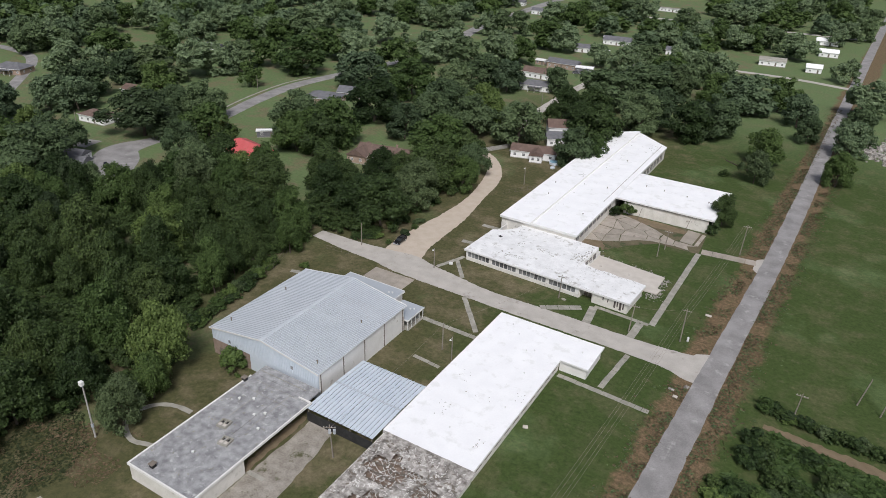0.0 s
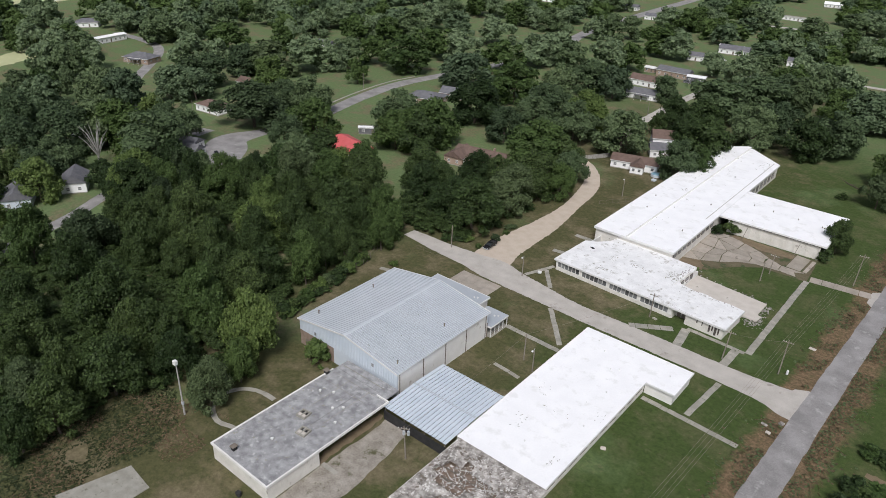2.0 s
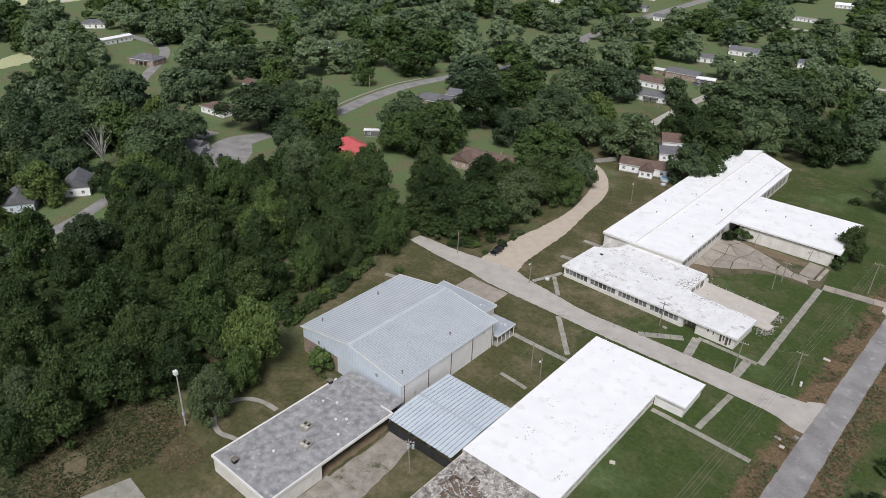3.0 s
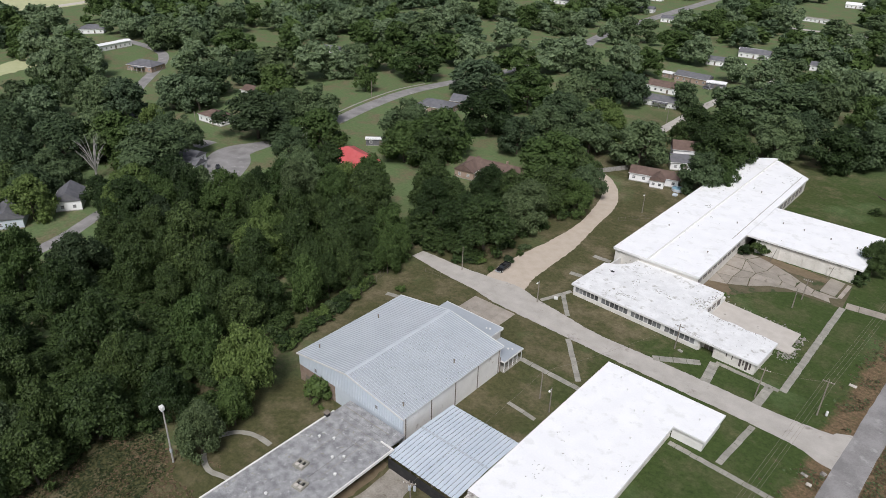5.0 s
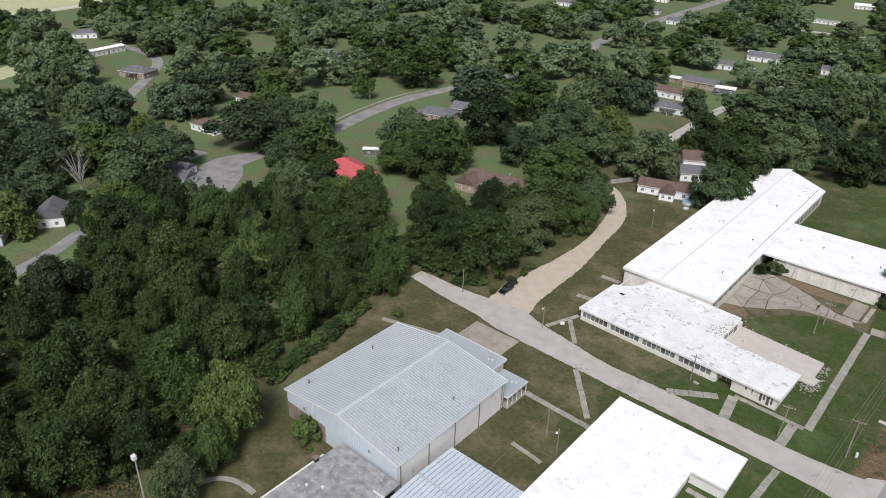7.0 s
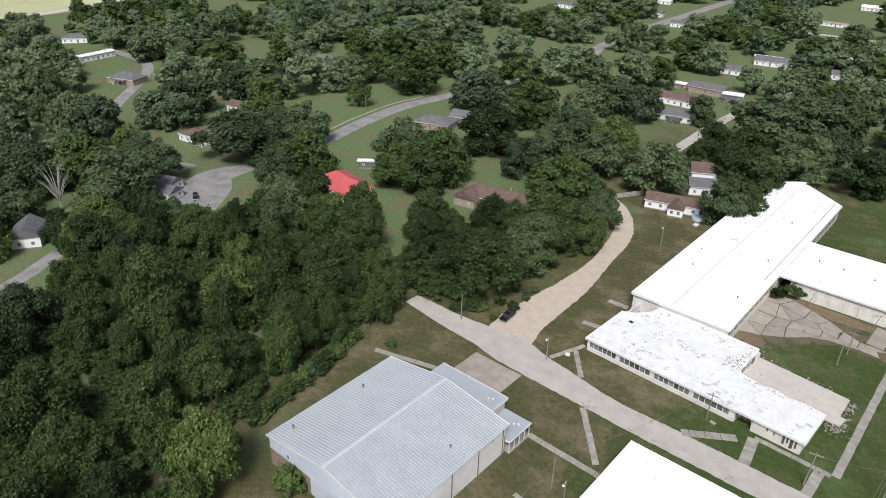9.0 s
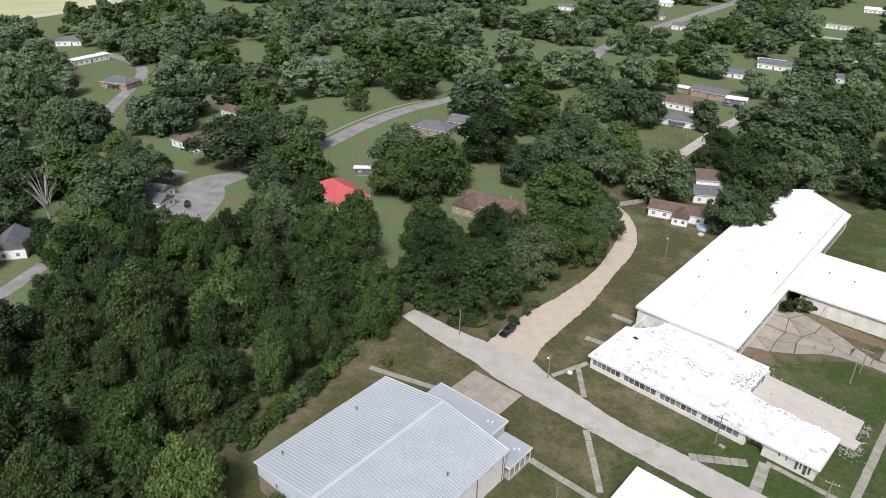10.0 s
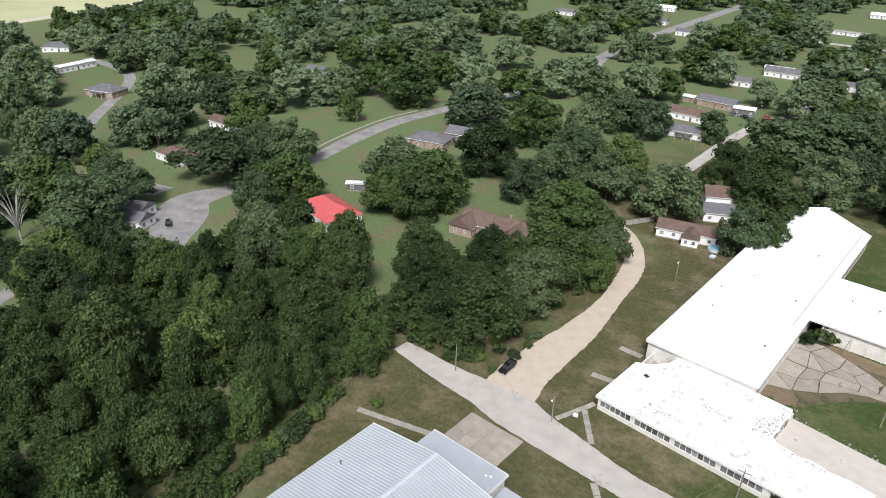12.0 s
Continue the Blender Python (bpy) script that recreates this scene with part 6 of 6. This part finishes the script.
for k in range(34):
    u = k / 33
    shrub(-134.5 + 6.5 * u + sr.uniform(-1, 1), 131 - 34 * u + sr.uniform(-0.8, 0.8), sr.uniform(1.5, 2.4), sr.uniform(1.8, 3.4), group="undergrowth at the wood edge")
for k in range(26):
    u = k / 25
    shrub(-3.5 + 30 * u + sr.uniform(-0.7, 0.7), 142.5 - 3.4 * u + sr.uniform(-0.6, 0.6), sr.uniform(1.2, 2.1), sr.uniform(1.6, 2.8), group="hedge at the field edge")
for k in range(46):
    x, y = sr.uniform(-10, 14), sr.uniform(92, 133)
    if x > -11 + (y - 92) * 0.1:
        shrub(x, y, sr.uniform(1.2, 3.0), sr.uniform(1.6, 4.2), group="thicket beside the road")
for k in range(26):
    shrub(-114 - sr.uniform(0, 7), 157 + sr.uniform(0, 55), sr.uniform(1.0, 2.0), sr.uniform(1.2, 2.6), group="undergrowth of the grove") if k % 2 else shrub(sr.uniform(-150, -116), 157.5 + sr.uniform(0, 4), sr.uniform(1.0, 1.9), sr.uniform(1.2, 2.4), group="undergrowth of the grove")


def tufts(name, spots, size, mat, label, seed):
    """Upright grass and weed blades in clumps."""
    rng = np.random.default_rng(seed)
    n = len(spots)
    p = np.array([(x, y, 0.0) for x, y in spots])
    a = rng.uniform(0, 6.28, n)
    s = size * rng.uniform(0.5, 1.4, n)
    d = np.stack([np.cos(a), np.sin(a), 0 * a], 1) * s[:, None] * 0.55
    up = np.stack([rng.normal(0, 0.7, n), rng.normal(0, 0.7, n), 0.2 + rng.uniform(0, 0.3, n)], 1) * s[:, None]
    quad = np.stack([p - d, p + d, p + d * 1.3 + up, p - d * 1.3 + up * 0.8], 1)
    me = bpy.data.meshes.new(name)
    me.from_pydata(quad.reshape(-1, 3).tolist(), [], np.arange(n * 4).reshape(-1, 4).tolist())
    return tagged(part(name, me, mat), label, "weeds", kind="stuff")


def spots_in(poly, count, seed, rough=0.0):
    rng = random.Random(seed)
    xs, ys = [p[0] for p in poly], [p[1] for p in poly]
    out = []
    while len(out) < count:
        x, y = rng.uniform(min(xs), max(xs)), rng.uniform(min(ys), max(ys))
        if inside(x, y, poly) and noise.noise(Vector((x, y, 3)) * 0.15) > rough - 0.5:
            out.append((x, y))
    return out


tufts("tall_weeds", spots_in([(-158, 24), (-150, 52), (-124, 64), (-113, 58), (-109, 50), (-112, 40), (-104, 14)], 17000, 5, 0.0), 0.3, "weed", "tall green weeds along the wood edge", 50)
tufts("brown_weeds", spots_in([(-150, 28), (-124, 60), (-106, 66), (-101, 54), (-112, 24)], 5000, 6, 0.45), 0.26, "dry_leaf", "dry brown weeds along the wood edge", 51)
road_x = lambda y: -20.9 + 0.033 * y + (0.9 if y > 200 else 0)
verge = []
for _ in range(30000):
    y = sr.uniform(95, 420)
    s = sr.choice((-1, 1))
    x = road_x(y) + s * (3.2 + abs(sr.gauss(0, 2.6)))
    if noise.noise(Vector((x, y, 9)) * 0.14) > -0.22 and not (s < 0 and (141 < y < 157 or 207 < y < 217)):
        verge.append((x, y))
tufts("verge_weeds", verge[::2], 0.34, "dry_leaf", "dry reddish-brown weeds on the road verge", 52)
tufts("verge_grass", verge[1::2], 0.32, "leaf_grey", "rough green weeds on the road verge", 53)
tufts("thicket_weeds", spots_in([(-12, 92), (-2, 136), (24, 132), (24, 92)], 9000, 8, 0.1), 0.9, "leaf_light", "lush green weeds by the ditch", 54)

setting("ground_strip", ribbon(((-3, 137.2, 1.6), (8, 136.2, 2.4), (26, 134.6, 2.6)), 0.03, 0.3, step=0.8, seed=30), "earth", "brown earth ditch between hedge and thicket", "ditch")
# fallen boughs and a broken tree near the road
snag = thing("fallen_tree", pose(-36, 296, -0.25), "fallen dead tree with bare brown boughs", "tree")
bm = rod((-8, 6, 0.4), (4, -3, 0.6), 0.25, 0.12)
for k in range(14):
    u, a = sr.uniform(0, 1), sr.uniform(0, 6.28)
    rod((-8 + 12 * u, 6 - 9 * u, 0.7), (-8 + 12 * u + math.cos(a) * 3, 6 - 9 * u + math.sin(a) * 3, sr.uniform(0.6, 3)), 0.1, 0.03, bm, 5)
part("trunk", bm, "bark", snag)
dead = thing("bare_tree", Matrix.LocRotScale((-259, 116, 0), None, (1.25, 1.25, 1.3)), "grey leafless dead tree among green crowns", "tree")
bm = rod((0, 0, 0), (0.4, 0, 5), 0.35, 0.22)
for k in range(22):
    a, z = sr.uniform(0, 6.28), sr.uniform(3.5, 8)
    c = (math.cos(a) * 2.2, math.sin(a) * 2.2, z + 2.4)
    rod((0.3, 0, z * 0.6), c, 0.12, 0.06, bm, 5), rod(c, (c[0] * 1.9, c[1] * 1.9, c[2] + 2.2), 0.06, 0.02, bm, 4)
part("trunk", bm, "pale_pole", dead)
bm = bmesh.new()
for _ in range(160):
    x, y, s = 10 + sr.gauss(0, 3.5), 357 + sr.gauss(0, 8), sr.uniform(0.4, 1.1)
    a = sr.uniform(0, 3)
    prism([(x + math.cos(a + k) * s, y + math.sin(a + k) * s * 0.7) for k in (0, 1.5, 3.1, 4.6)], 0, s * 0.9, bm)
tagged(part("rubble_heap", bm, "debris"), "heap of broken stone beyond the road trees", "rubble", kind="stuff")

# ---- small clutter on the grass ----
for x, y, w, d, h, mm, nm, lb, cat in ((-44.6, 109.2, 1.1, 0.8, 0.35, "slab", "utility_box", "low pale concrete box on the lawn", "box"), (-24.3, 159.6, 0.5, 0.5, 1.2, "trim", "marker_post", "short white marker post by the drive", "post"), (-22.6, 174.6, 1.6, 0.9, 0.2, "slab", "concrete_block", "broken pale concrete block in the verge", "block"), (-21.2, 136.2, 1.0, 0.7, 0.4, "slab", "concrete_block", "broken pale concrete block in the verge", "block"), (-22.6, 138.4, 1.3, 0.6, 0.3, "debris", "concrete_block", "rough chunk of concrete in the verge", "block"), (-19.9, 141.0, 1.0, 1.0, 0.35, "debris", "concrete_block", "rough chunk of concrete in the verge", "block"), (-92.6, 160.2, 1.1, 0.9, 0.6, "trim", "propane_tank", "white tank on the grass by the walk", "tank"), (-57.5, 160.5, 1.2, 0.7, 0.3, "concrete", "utility_box", "low grey box by the wall", "box"), (-133.4, 126.6, 0.6, 0.4, 0.25, "trim", "litter", "white scrap lying by the fence", "litter"), (-134, 130.2, 0.7, 0.5, 0.25, "trim", "litter", "white scrap lying by the fence", "litter"), (-88, 54.5, 1.0, 0.8, 1.1, "dark", "trash_bin", "dark bin against the end wall", "bin"), (-99.5, 250, 1.6, 1.6, 0.8, "blue_metal", "paddling_pool", "pale blue paddling pool behind the house", "pool")):
    t = thing(nm, pose(x, y, 0, 0, 0, sr.uniform(-25, 25)), lb, cat)
    part("body", box(-w / 2, w / 2, -d / 2, d / 2, 0, h, bevel=min(w, d, h) * 0.2), mm, t)
    part("cap", box(-w / 2 * 0.7, w / 2 * 0.7, -d / 2 * 0.7, d / 2 * 0.7, h, h + 0.04, bevel=0.01), mm, t)
